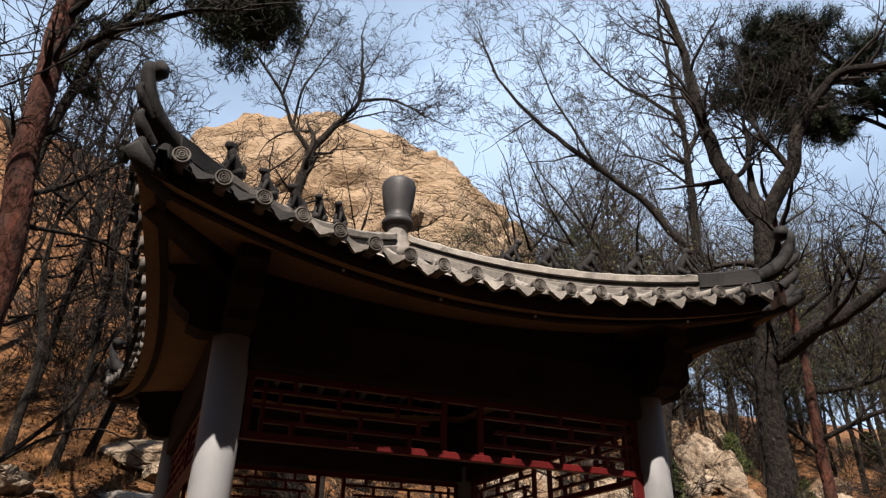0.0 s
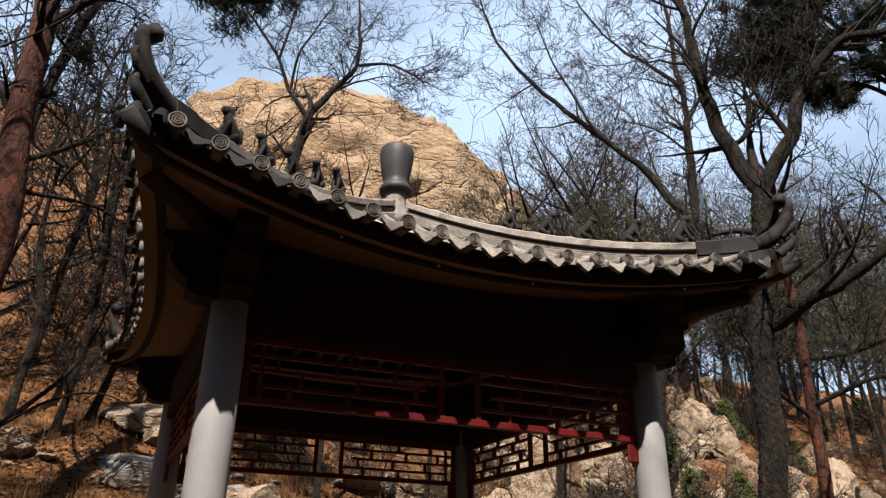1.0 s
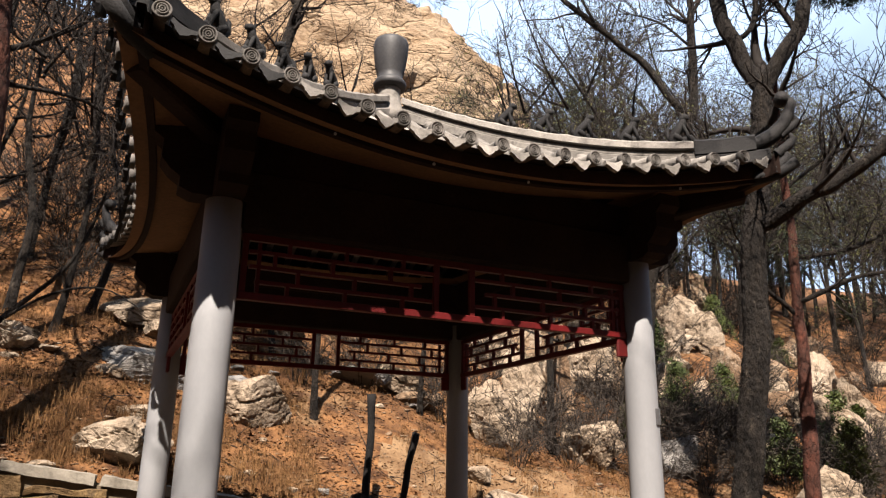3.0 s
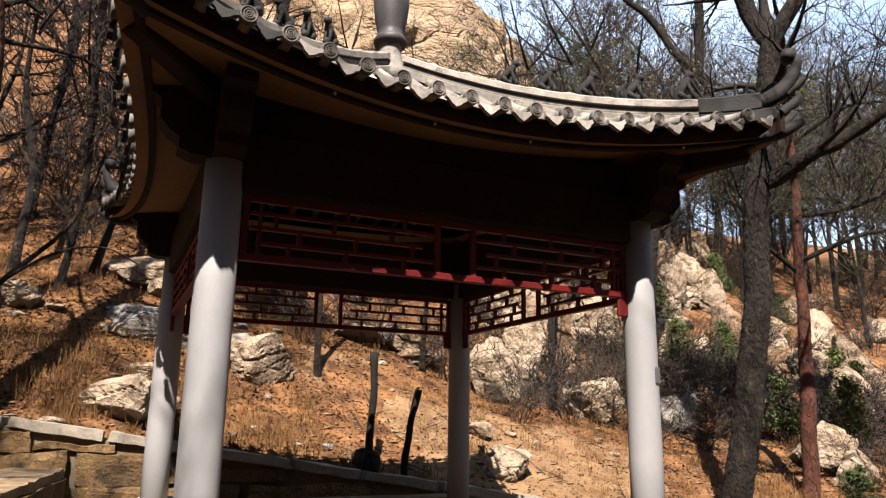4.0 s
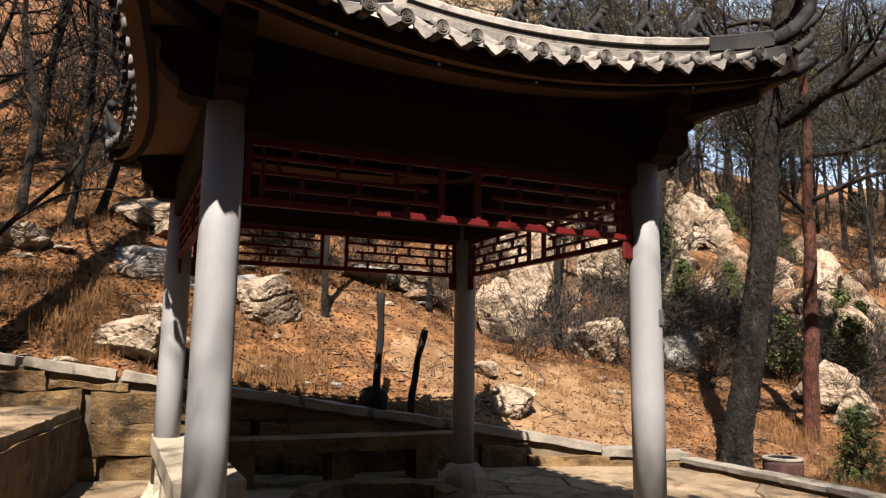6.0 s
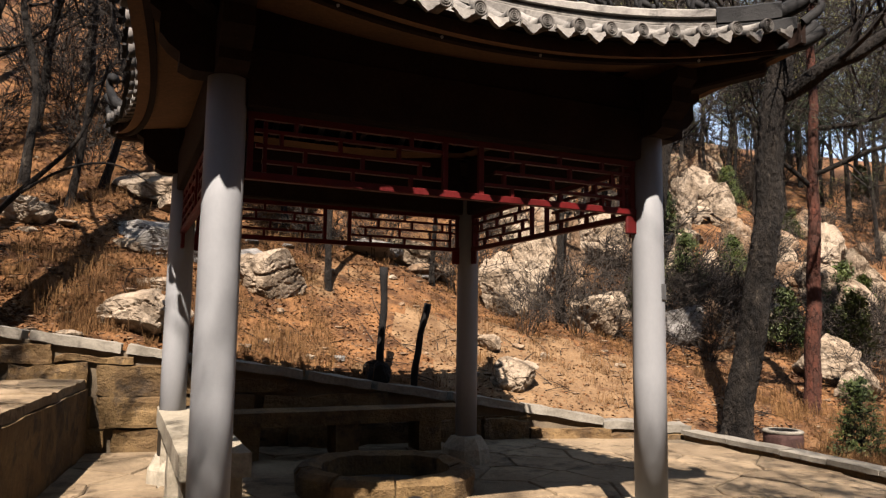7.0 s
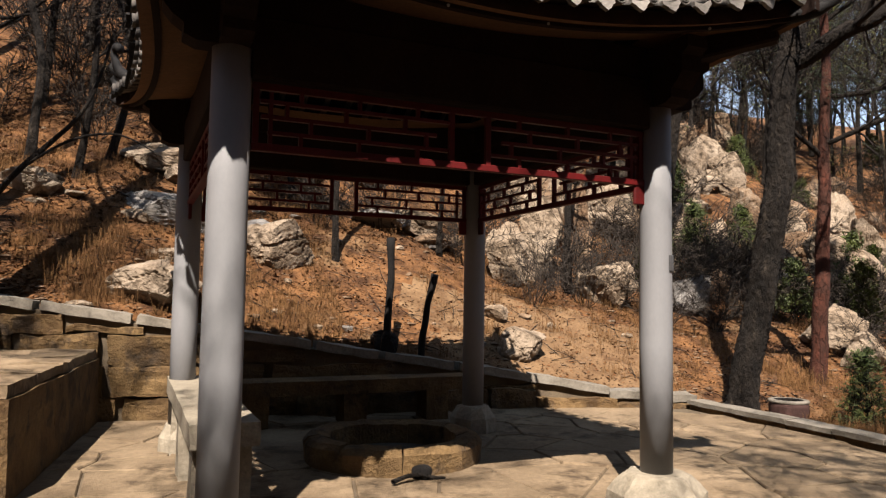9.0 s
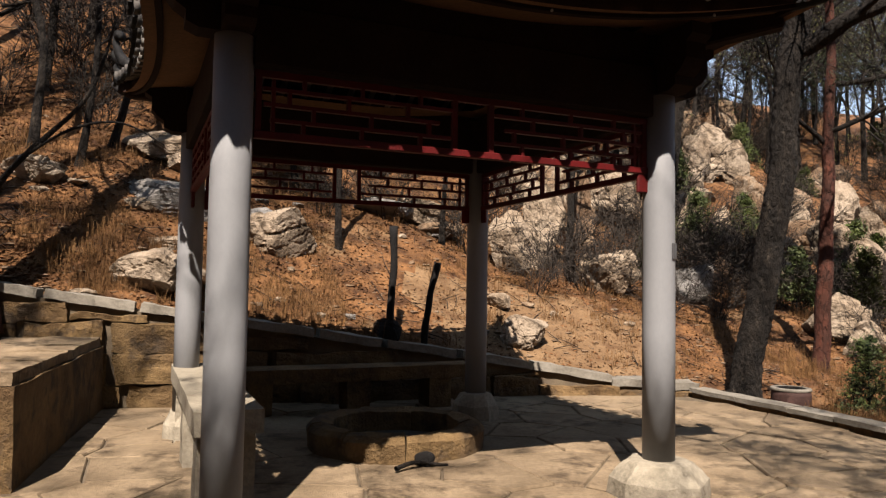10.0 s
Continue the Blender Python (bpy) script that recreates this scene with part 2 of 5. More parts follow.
def lathe(profile, seg=32, close=True):
    bm = bmesh.new()
    rings = []
    for r, z in profile:
        rings.append([bm.verts.new((r * math.cos(2 * math.pi * k / seg), r * math.sin(2 * math.pi * k / seg), z)) for k in range(seg)])
    for a, b in zip(rings, rings[1:]):
        for k in range(seg):
            bm.faces.new((a[k], a[(k + 1) % seg], b[(k + 1) % seg], b[k]))
    if close:
        bm.faces.new(rings[0][::-1])
        bm.faces.new(rings[-1])
    return bm


# ---- the lie of the land ----
def smooth01(a):
    a = min(max(a, 0.0), 1.0)
    return a * a * (3 - 2 * a)


S = 1.116                           # the ground beyond the paving, drawn out from the eye point
EYE_Z = 1.27


def drawn_out(p):
    p = Vector(p)
    return Vector((p.x * S, p.y * S, EYE_Z + (p.z - EYE_Z) * S))


def wall_y0(x):
    return 8.44 + 0.333 * x if x < 1.0 else 8.773 + 0.12 * (x - 1.0)


def cap_z0(x):
    return max(0.13, 0.54 - 0.16 * x)


def kerb_x0(y):
    return min(3.046 + 0.40 * (8.6 - y), 4.65)


def floor_z(x, y):
    return -0.15 - 0.03 * smooth01((6.0 - y) / 3.0)


def hill0(x, y):
    s = y - wall_y0(min(x, 3.1)) - 0.32
    base = cap_z0(x) - 0.05 if x < 2.9 else 0.08 - 0.10 * (x - 2.9)
    base = max(base, -4.0)
    base = min(base, 2.6)
    g = 0.40 * min(max(1 - 0.055 * (x - 2), 0.42), 1.25)
    if s > 0:
        top = 42.0 if x < 6 else max(42.0 - (x - 6) * 1.2, 24.0)
        run = s if s < top else top + (s - top) * 0.05
        z = base + g * run + 0.33 * min(max(s - 7.0, 0.0), 55.0) * smooth01((x - 2.5) / 5.0)
        z += max(0.0, -x) * 0.011 * min(s, 25.0)
        z += 0.22 * noise.noise(Vector((x * 0.35, y * 0.35, 0))) * min(s, 3) / 3 + 0.07 * noise.noise(Vector((x * 1.3, y * 1.3, 5))) * min(s, 1)
        return z
    # slopes beside and behind are unseen, added to shut out sky light
    if x > kerb_x0(y) + 0.1:
        return base - 0.05 + (0.55 * min(max(x - 13.0, 0), 40) if y < 9 else 0.0) + 0.8 * min(max(-8.0 - y, 0), 34) + 0.05 * noise.noise(Vector((x * 0.8, y * 0.8, 2)))
    if y < -5.0:
        k = -5.0 - y
        return -0.45 + min(k, 2.0) * 0.2 + 0.9 * min(max(k - 3, 0), 34) + 0.3 * noise.noise(Vector((x * 0.2, y * 0.2, 9)))
    if x < -8.0 and y < 7:
        return -0.45 + 0.6 * min(-8.0 - x, 40)
    return -0.45


def wall_y(x):
    """Front line of the retaining wall behind the pavilion."""
    return S * wall_y0(x / S)


def cap_z(x):
    return EYE_Z + S * (cap_z0(x / S) - EYE_Z)


def kerb_x(y):
    return S * kerb_x0(y / S)


def hill(x, y):
    """Height of the natural ground, and of the unseen slopes added round it."""
    return EYE_Z + S * (hill0(x / S, y / S) - EYE_Z)
# ---- end of land ----


# ---- ground ----
def spread(lo, hi, step, far, grow):
    mid = list(np.arange(lo, hi + 1e-6, step))
    out, d = [], step
    while (hi + sum(out) if out else hi) < far:
        d *= grow
        out.append(d)
    up, dn, a, b = [], [], hi, lo
    for d in out:
        a += d
        b -= d
        up.append(a)
        dn.append(b)
    return dn[::-1] + mid + up


gx, gy = spread(-10, 11, 0.16, 2500, 1.25), spread(-2, 20, 0.16, 2500, 1.22)
gv = [(x, y, hill(x, y)) for y in gy for x in gx]
nx = len(gx)
gf = [(j * nx + i, j * nx + i + 1, (j + 1) * nx + i + 1, (j + 1) * nx + i) for j in range(len(gy) - 1) for i in range(nx - 1)]
tagged(raw("ground", gv, gf, M_ground, smooth=True), "hillside soil under brown leaf litter and dry grass", "ground", kind="structure")


def bare(x, y):
    """How far the litter has worn off to sand, 0 to 1."""
    s = y - wall_y(min(x, 3.46)) - 0.4
    k = smooth01((3.2 - s) / 1.6) * smooth01((x + 1.3) / 1.6) * smooth01((3.9 - x) / 0.8)
    return max(0.0, min(1.0, k * 1.3 + 0.9 * noise.noise(Vector((x * 0.9, y * 0.9, 31))) - 0.25))


ground_mesh = bpy.data.objects["ground"].data
ground_mesh.materials.append(M_sand)
for poly in ground_mesh.polygons:
    c = poly.center
    if -9 < c.x < 10 and 6 < c.y < 18 and bare(c.x, c.y) > 0.45 + 0.35 * noise.noise(Vector((c.x * 6, c.y * 6, 2))):
        poly.material_index = 1


def dome(u, v):
    """The granite dome: u round it, v from foot to crown."""
    a, b = u * 2 * math.pi, v * math.pi / 2
    p = Vector((20.5 * math.cos(a) * math.cos(b), 14 * math.sin(a) * math.cos(b), 27 * math.sin(b)))
    k = noise.fractal(p * 0.11 + Vector((3, 1, 7)), 0.8, 2.1, 7) * 1.5
    ledge = noise.noise(Vector((p.x * 0.10, p.y * 0.10, p.z * 0.6 + p.x * 0.14))) * 0.9
    ledge -= 0.7 * max(0.0, 0.12 - abs(noise.noise(Vector((p.x * 0.13 + 4, p.y * 0.13, p.z * 0.33 - p.x * 0.1))))) / 0.12
    n = Vector((p.x / 20.5 ** 2, p.y / 14 ** 2, p.z / 27 ** 2)).normalized()
    return Vector((-10.2, 52, 12.4)) + p + n * (k + ledge)


NU, NV = 320, 120
dv = [dome(i / NU, (j - 30) / NV) for j in range(NV + 30) for i in range(NU)]
df = [(j * NU + i, j * NU + (i + 1) % NU, (j + 1) * NU + (i + 1) % NU, (j + 1) * NU + i) for j in range(NV + 29) for i in range(NU)]
df.append(tuple((NV + 29) * NU + i for i in range(NU)))
tagged(raw("rock_dome", dv, df, M_dome, smooth=True), "huge rounded tan granite dome above the wooded hillside", "rock", kind="structure")

# ---- pavilion ----
CTR, TURN = Vector((-0.46, 6.02, 0)), 23.8
PAV = pose(CTR.x, CTR.y, 0, 0, 0, TURN)
pav = thing("pavilion", PAV, "square open pavilion with grey columns and upturned grey tiled roof", "pavilion")
HALF, EAVE = 1.5, 2.3


def roof_z(x, y):
    m, a = max(abs(x), abs(y)), min(abs(x), abs(y))
    t = max(0.0, (EAVE - m) / EAVE)
    return 3.082 + 0.012 * x + 1.155 * t ** 1.5 + 0.045 * a * a


def on_roof(x, y, dz=0.0):
    """A point of the roof: the eaves sweep outwards in plan towards the corners."""
    z = roof_z(max(min(x, EAVE), -EAVE), max(min(y, EAVE), -EAVE)) + dz
    m, a = max(abs(x), abs(y)), min(abs(x), abs(y))
    pull = (1 - (a / max(m, 1e-6)) ** 2) * (m / EAVE) ** 2
    if abs(x) > abs(y):
        x *= 1 - (0.23 if x < 0 else 0.28) * pull / max(m, 1e-6)
    else:
        y *= 1 - 0.335 * pull / max(m, 1e-6)
    return Vector((x, y, z))


# columns on rough stone bases
shaft_bm = lathe([(0.114, 0.0), (0.116, 0.9), (0.114, 1.8), (0.110, 3.02)], 40)
bottoms = {(-1, -1): -0.03, (1, -1): 0.08, (1, 1): 0.13, (-1, 1): 0.1}
column_mesh = None
for (sx, sy), zb in bottoms.items():
    if column_mesh is None:
        column_mesh = col = part("column", shaft_bm, M_pillar, pav, "smooth light grey painted round column", True)
    else:
        col = again(column_mesh, Matrix(), pav)
    col.location = (sx * HALF, sy * HALF, zb)
    bm = bmesh.new()
    for i, (r, z) in enumerate(((0.37, -0.34), (0.345, -0.13), (0.235, -0.012), (0.20, 0.0))):
        ring = [bm.verts.new((r * (math.cos(q) + 0.07 * math.cos(3 * q + 1)), r * (math.sin(q) - 0.06 * math.sin(3 * q)), z)) for q in [math.pi * 2 * (k + 0.3) / 8 for k in range(8)]]
        if i:
            for k in range(8):
                bm.faces.new((last[k], last[(k + 1) % 8], ring[(k + 1) % 8], ring[k]))
        last = ring
    bm.faces.new(last)
    small = 1.0 if sy < 0 else (0.7 if sx > 0 else 0.55)
    bmesh.ops.subdivide_edges(bm, edges=bm.edges[:], cuts=3, use_grid_fill=True)
    for v in bm.verts:
        v.co.x *= small
        v.co.y *= small
        v.co += Vector(noise.noise_vector(v.co * 6 + Vector((sx * 3, sy * 5, 0)))) * 0.016 + Vector(noise.noise_vector(v.co * 19)) * 0.006
    part("base_stone", bm, M_base, col, "rough white stone footing")
    if (sx, sy) == (1, -1):
        part("plate", box_bm(0.012, 0.06, 0.115, 0.003, Matrix.Rotation(radians(-64.6), 4, 'Z') @ pose(0.117, 0, 1.48)), M_plate, col, "small grey metal plate")

# ring beams, with rounded ends that stand out past the columns
for k in range(4):
    turn = Matrix.Rotation(k * math.pi / 2, 4, 'Z')
    bm = box_bm(2 * HALF - 0.2, 0.15, 0.36, 0.012, turn @ pose(0, -HALF, 2.70))
    part("lintel", bm, M_beam, pav, "dark stained lintel beam" if k == 0 else "")
    part("plate_beam", box_bm(2 * HALF + 0.1, 0.12, 0.26, 0.01, turn @ pose(0, -HALF + 0.03, 3.0)), M_beam, pav)
    for s in (-1, 1):
        bm = bmesh.new()
        outline = [(-0.11, 2.68), (0.2, 2.68), (0.27, 2.71), (0.27, 2.77), (0.33, 2.81), (0.38, 2.87), (0.38, 2.98), (0.44, 3.02), (0.44, 3.10), (-0.11, 3.10)]
        f = [bm.verts.new((s * (HALF + a), -HALF - 0.085, z)) for a, z in outline]
        g = [bm.verts.new((s * (HALF + a), -HALF + 0.085, z)) for a, z in outline]
        bm.faces.new(f)
        bm.faces.new(g[::-1])
        for i in range(len(f)):
            j = (i + 1) % len(f)
            bm.faces.new((f[i], f[j], g[j], g[i]))
        bmesh.ops.recalc_face_normals(bm, faces=bm.faces[:])
        bmesh.ops.transform(bm, matrix=turn, verts=bm.verts)
        part("beam_end", bm, M_beam, pav)
    # corner beam that runs out to the roof corner
    bm = box_bm(0.13, 1.0, 0.16, 0.015, Matrix.Rotation(k * math.pi / 2 + math.pi / 4, 4, 'Z') @ pose(0, -2.45, 3.10, -9))
    part("corner_beam", bm, M_beam, pav)
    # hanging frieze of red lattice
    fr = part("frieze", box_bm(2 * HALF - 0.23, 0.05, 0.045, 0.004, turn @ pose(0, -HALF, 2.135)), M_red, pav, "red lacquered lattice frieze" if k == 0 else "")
    L = HALF - 0.115
    bars = [(0, 2.49, 2 * L, 0.04)]
    for x in (-L + 0.025, L - 0.025, -0.13, 0.13):
        bars.append((x, 2.31, 0.035, 0.32))
    for s in (-1, 1):
        x0, x1 = s * 0.15, s * (L - 0.05)
        w = abs(x1 - x0)
        mid = (x0 + x1) / 2
        bars += [(mid, 2.405, w, 0.022), (mid + s * 0.04, 2.315, w - 0.09, 0.022), (mid - s * 0.02, 2.225, w - 0.05, 0.022)]
        for q in (0.18, 0.5, 0.8):
            bars.append((x0 + s * w * q, 2.45, 0.022, 0.07))
            bars.append((x0 + s * w * (q + 0.07), 2.36, 0.022, 0.075))
            bars.append((x0 + s * w * (q - 0.05), 2.27, 0.022, 0.075))
            bars.append((x0 + s * w * q, 2.185, 0.022, 0.07))
        bars.append((x1 - s * 0.06, 2.31, 0.022, 0.30))
    for x, z, w, h in bars:
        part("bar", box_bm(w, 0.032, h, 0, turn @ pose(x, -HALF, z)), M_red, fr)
    for s in ((1,) if k == 0 else (-1, 1)):
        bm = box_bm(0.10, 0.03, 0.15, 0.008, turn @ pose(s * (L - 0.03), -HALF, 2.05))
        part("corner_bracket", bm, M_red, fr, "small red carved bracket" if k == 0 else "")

# roof shell: the tiled side above, the brown soffit under it
roof = part("roof", bmesh.new(), M_tile, pav, "grey clay tile roof with four sweeping hips")
roof.matrix_local = Matrix.Translation((0, -0.1, 0)) @ Matrix.Diagonal((0.95, 1, 1, 1))
N = 44
ticks = [-EAVE + 2 * EAVE * i / N for i in range(N + 1)]
rv = [on_roof(x, y) for y in ticks for x in ticks]
rf = [(j * (N + 1) + i, j * (N + 1) + i + 1, (j + 1) * (N + 1) + i + 1, (j + 1) * (N + 1) + i) for j in range(N) for i in range(N)]
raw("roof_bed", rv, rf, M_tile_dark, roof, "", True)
# boarded soffit: nearly level from the eave in to the beams
for k in range(4):
    turn = Matrix.Rotation(k * math.pi / 2, 4, 'Z')
    sv_, sf_ = [], []
    for i, x in enumerate(ticks):
        for j in range(9):
            q = j / 8
            m = EAVE * (1 - q) + 1.42 * q
            p = turn @ Vector((x * m / EAVE, -m, 0))
            e = turn @ Vector((x, -EAVE, 0))
            o = on_roof(p.x, p.y)
            z = roof_z(e.x, e.y) - 0.125 + (0.11 - 0.15 * (abs(x) / EAVE) ** 2) * q
            sv_.append((o.x, o.y, min(z, o.z - 0.05)))
        if i:
            for j in range(8):
                a = (i - 1) * 9 + j
                sf_.append((a, a + 1, a + 10, a + 9))
    raw("soffit", sv_, sf_, M_soffit, roof, "brown painted soffit curving up to the corners" if k == 0 else "", True)
for k in range(4):
    turn = Matrix.Rotation(k * math.pi / 2, 4, 'Z')
    fv, ff = [], []
    for i, x in enumerate(ticks):
        q0 = turn @ Vector((x, -EAVE, 0))
        c = on_roof(q0.x, q0.y)
        out = turn @ Vector((0, -1, 0))
        for d, dz in ((-0.085, 0.0), (-0.085, -0.135), (-0.13, -0.135), (-0.13, 0.0)):
            fv.append(c + out * d + Vector((0, 0, dz)))
        if i:
            for q in range(4):
                r = (q + 1) % 4
                ff.append(((i - 1) * 4 + q, (i - 1) * 4 + r, i * 4 + r, i * 4 + q))
    raw("fascia", fv, ff, M_beam, roof, "dark fascia board" if k == 0 else "")


def spiral_disc():
    """Round eave tile end with a rolled rim and a raised coil."""
    bm = lathe([(0.066, 0.035), (0.068, 0.0), (0.060, -0.010), (0.052, -0.004), (0.050, 0.008), (0.042, 0.008), (0.040, -0.010), (0.034, -0.010), (0.032, 0.008), (0.025, 0.008), (0.023, -0.010), (0.016, -0.010), (0.014, 0.006), (0.009, 0.006), (0.006, -0.008)], 20)
    bmesh.ops.rotate(bm, cent=(0, 0, 0), matrix=Matrix.Rotation(radians(-90), 3, 'X'), verts=bm.verts)
    bmesh.ops.scale(bm, vec=(0.74, 1, 0.74), verts=bm.verts)
    return bm


def drip_tile():
    """Hanging drip tile with a scalloped, pointed lip and a raised border."""
    bm = bmesh.new()
    out = [(-0.085, 0.0), (-0.088, -0.035), (-0.058, -0.055), (-0.042, -0.078), (0.0, -0.108), (0.042, -0.078), (0.058, -0.055), (0.088, -0.035), (0.085, 0.0), (0.04, -0.018), (0, -0.024), (-0.04, -0.018)]
    out = [(x * 0.80, z * 0.80) for x, z in out]
    f = [bm.verts.new((x, -0.03 + 0.15 * z, z)) for x, z in out]
    g = [bm.verts.new((x, 0.0 + 0.15 * z, z)) for x, z in out]
    face = bm.faces.new(f)
    bm.faces.new(g[::-1])
    for i in range(len(f)):
        j = (i + 1) % len(f)
        bm.faces.new((f[i], g[i], g[j], f[j]))
    r = bmesh.ops.inset_region(bm, faces=[face], thickness=0.012, depth=-0.006)
    bmesh.ops.recalc_face_normals(bm, faces=bm.faces[:])
    return bm


disc0 = part("end_tile", spiral_disc(), M_disc, roof, "round eave tile with coiled relief", True)
drip0 = part("drip_tile", drip_tile(), M_tile, roof, "pointed drip tile")
drip1 = None
rng = random.Random(4)
STEP = 0.2355
for k in range(4):
    turn = Matrix.Rotation(k * math.pi / 2, 4, 'Z')
    for i in range(-9, 10):
        x = 0.024 + STEP * (i - 0) if k == 0 else STEP * i
        if abs(x) > EAVE - 0.16:
            continue
        tb = Tubes()
        pts, y = [], -EAVE - 0.03
        while y < -abs(x) + 0.02 and y < -0.12:
            q0 = turn @ Vector((x, y, 0))
            pts.append(on_roof(q0.x, q0.y, 0.03))
            y += 0.16
        if len(pts) > 1:
            rad = [0.043 + (0.004 if j % 2 else 0) for j in range(len(pts))]
            tb.add(pts, rad, 10)
            tb.done("barrel_tile", M_tile, roof)
        q0 = turn @ Vector((x, -EAVE, 0))
        out = turn @ Vector((0, -1, 0))
        m = Matrix.Translation(on_roof(q0.x, q0.y, 0.03) + out * 0.06) @ turn @ pose(0, 0, 0, rng.uniform(-4, 4), rng.uniform(-25, 25), rng.uniform(-5, 5))
        if i == -4 and k == 0:
            disc0.matrix_local = m
        else:
            again(disc0, m, roof)
        xm = x + STEP / 2
        if abs(xm) < EAVE - 0.05:
            q0 = turn @ Vector((xm, -EAVE, 0))
            m = Matrix.Translation(on_roof(q0.x, q0.y, 0.006) + out * (0.05 + rng.uniform(-0.008, 0.014))) @ turn @ pose(0, 0, 0, rng.uniform(-8, 4), -math.degrees(math.atan(0.17 * xm)) + rng.uniform(-3, 3), rng.uniform(-4, 4))
            # drips at the left end and other sides carry their shade as colour
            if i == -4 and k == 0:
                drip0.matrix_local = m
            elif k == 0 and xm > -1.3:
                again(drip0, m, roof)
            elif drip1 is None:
                drip1 = part("drip_tile", drip_tile(), M_tile_dark, roof, "drip tile darkened to stand for shade")
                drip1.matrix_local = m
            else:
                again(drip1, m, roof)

# hip ridges: three stacked courses that sweep up into a curled horn
for k in range(4):
    turn = Matrix.Rotation(k * math.pi / 2 - math.pi / 4, 4, 'Z')
    r2 = math.sqrt(2)
    for nm, wid, z0, z1, d0, d1 in (("ridge_course", 0.090, -0.02, 0.072, 0.16, 2.62), ("ridge_course", 0.055, 0.072, 0.125, 0.16, 2.62), ("ridge_cap", 0.080, 0.125, 0.195, 0.16, 2.62),
                                    ("ridge_course", 0.090, -0.02, 0.078, 2.625, 3.14), ("ridge_cap", 0.076, 0.078, 0.205, 2.625, 3.05)):
        v, f = [], []
        nn = max(6, int((d1 - d0) / 0.06))
        for i in range(nn + 1):
            d = d0 + (d1 - d0) * i / nn
            q0 = turn @ Vector((d, 0, 0))
            z = roof_z(q0.x, q0.y)
            top = z1 + (0.007 * (i % 5 == 0) if nm == "ridge_cap" else 0.0) + 0.004 * noise.noise(Vector((d * 7, k, z1)))
            w_ = wid * (1 + 0.05 * noise.noise(Vector((d * 9, k + 4, z1))))
            for x, dz in ((-w_, z0), (-w_ * 0.95, top - 0.022), (-w_ * 0.55, top), (w_ * 0.55, top), (w_ * 0.95, top - 0.022), (w_, z0)):
                v.append(turn @ Vector((d, x, z + dz)))
            if i:
                for q in range(6):
                    r = (q + 1) % 6
                    f.append(((i - 1) * 6 + q, (i - 1) * 6 + r, i * 6 + r, i * 6 + q))
        f += [tuple(range(6))[::-1], tuple(nn * 6 + q for q in range(6))]
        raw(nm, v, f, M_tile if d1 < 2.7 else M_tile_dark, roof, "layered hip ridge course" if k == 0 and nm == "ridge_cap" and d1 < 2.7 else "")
    # horn
    tb = Tubes()
    cx, cy = (turn @ Vector((3.16, 0, 0)))[:2]
    zc = roof_z(cx, cy) - 0.08
    prof = [(2.55, 0.22, 0.085), (2.75, 0.235, 0.088), (2.92, 0.27, 0.088), (3.04, 0.33, 0.08), (3.11, 0.40, 0.07), (3.15, 0.47, 0.06), (3.18, 0.55, 0.05), (3.18, 0.60, 0.04)]
    tb.add([turn @ Vector((d + 0.14, 0, zc + h - 0.06)) for d, h, r in prof], [0.74 * r for d, h, r in prof], 10, 0.15)
    tb.done("horn", M_tile_dark, roof, "dark upturned ridge horn" if k == 0 else "")
    bm = bmesh.new()
    bmesh.ops.create_cone(bm, cap_ends=True, segments=18, radius1=0.05, radius2=0.05, depth=0.1, matrix=turn @ Matrix.Translation((3.26, 0, zc + 0.545)) @ pose(0, 0, 0, 90))
    bmesh.ops.bevel(bm, geom=[e for e in bm.edges if e.calc_length() < 0.03], offset=0.012, segments=2, affect='EDGES')
    part("curl", bm, M_tile_dark, roof, "curled horn tip" if k == 0 else "", True)
    for d, h, r in ((3.10, 0.13, 0.05), (3.15, 0.26, 0.04), (3.19, 0.40, 0.03)):
        tb = Tubes()
        o = Vector((d + 0.09, 0, zc + h - 0.08))
        tb.add([turn @ (o + Vector(q)) for q in ((-0.05, 0, -0.06), (0.03, 0, 0.0), (0.07, 0, 0.05), (0.05, 0, 0.09))], [r, r * 0.9, r * 0.65, r * 0.3], 8)
        tb.done("horn_scale", M_tile_dark, roof)
    tb = Tubes()
    tb.add([turn @ Vector((d + 0.14, 0, zc + dz)) for d, dz in ((2.85, -0.05), (3.05, -0.02), (3.17, 0.05))], [0.05, 0.048, 0.042], 10)
    tb.done("corner_tile", M_tile_dark, roof, "dark corner eave tile" if k == 0 else "")


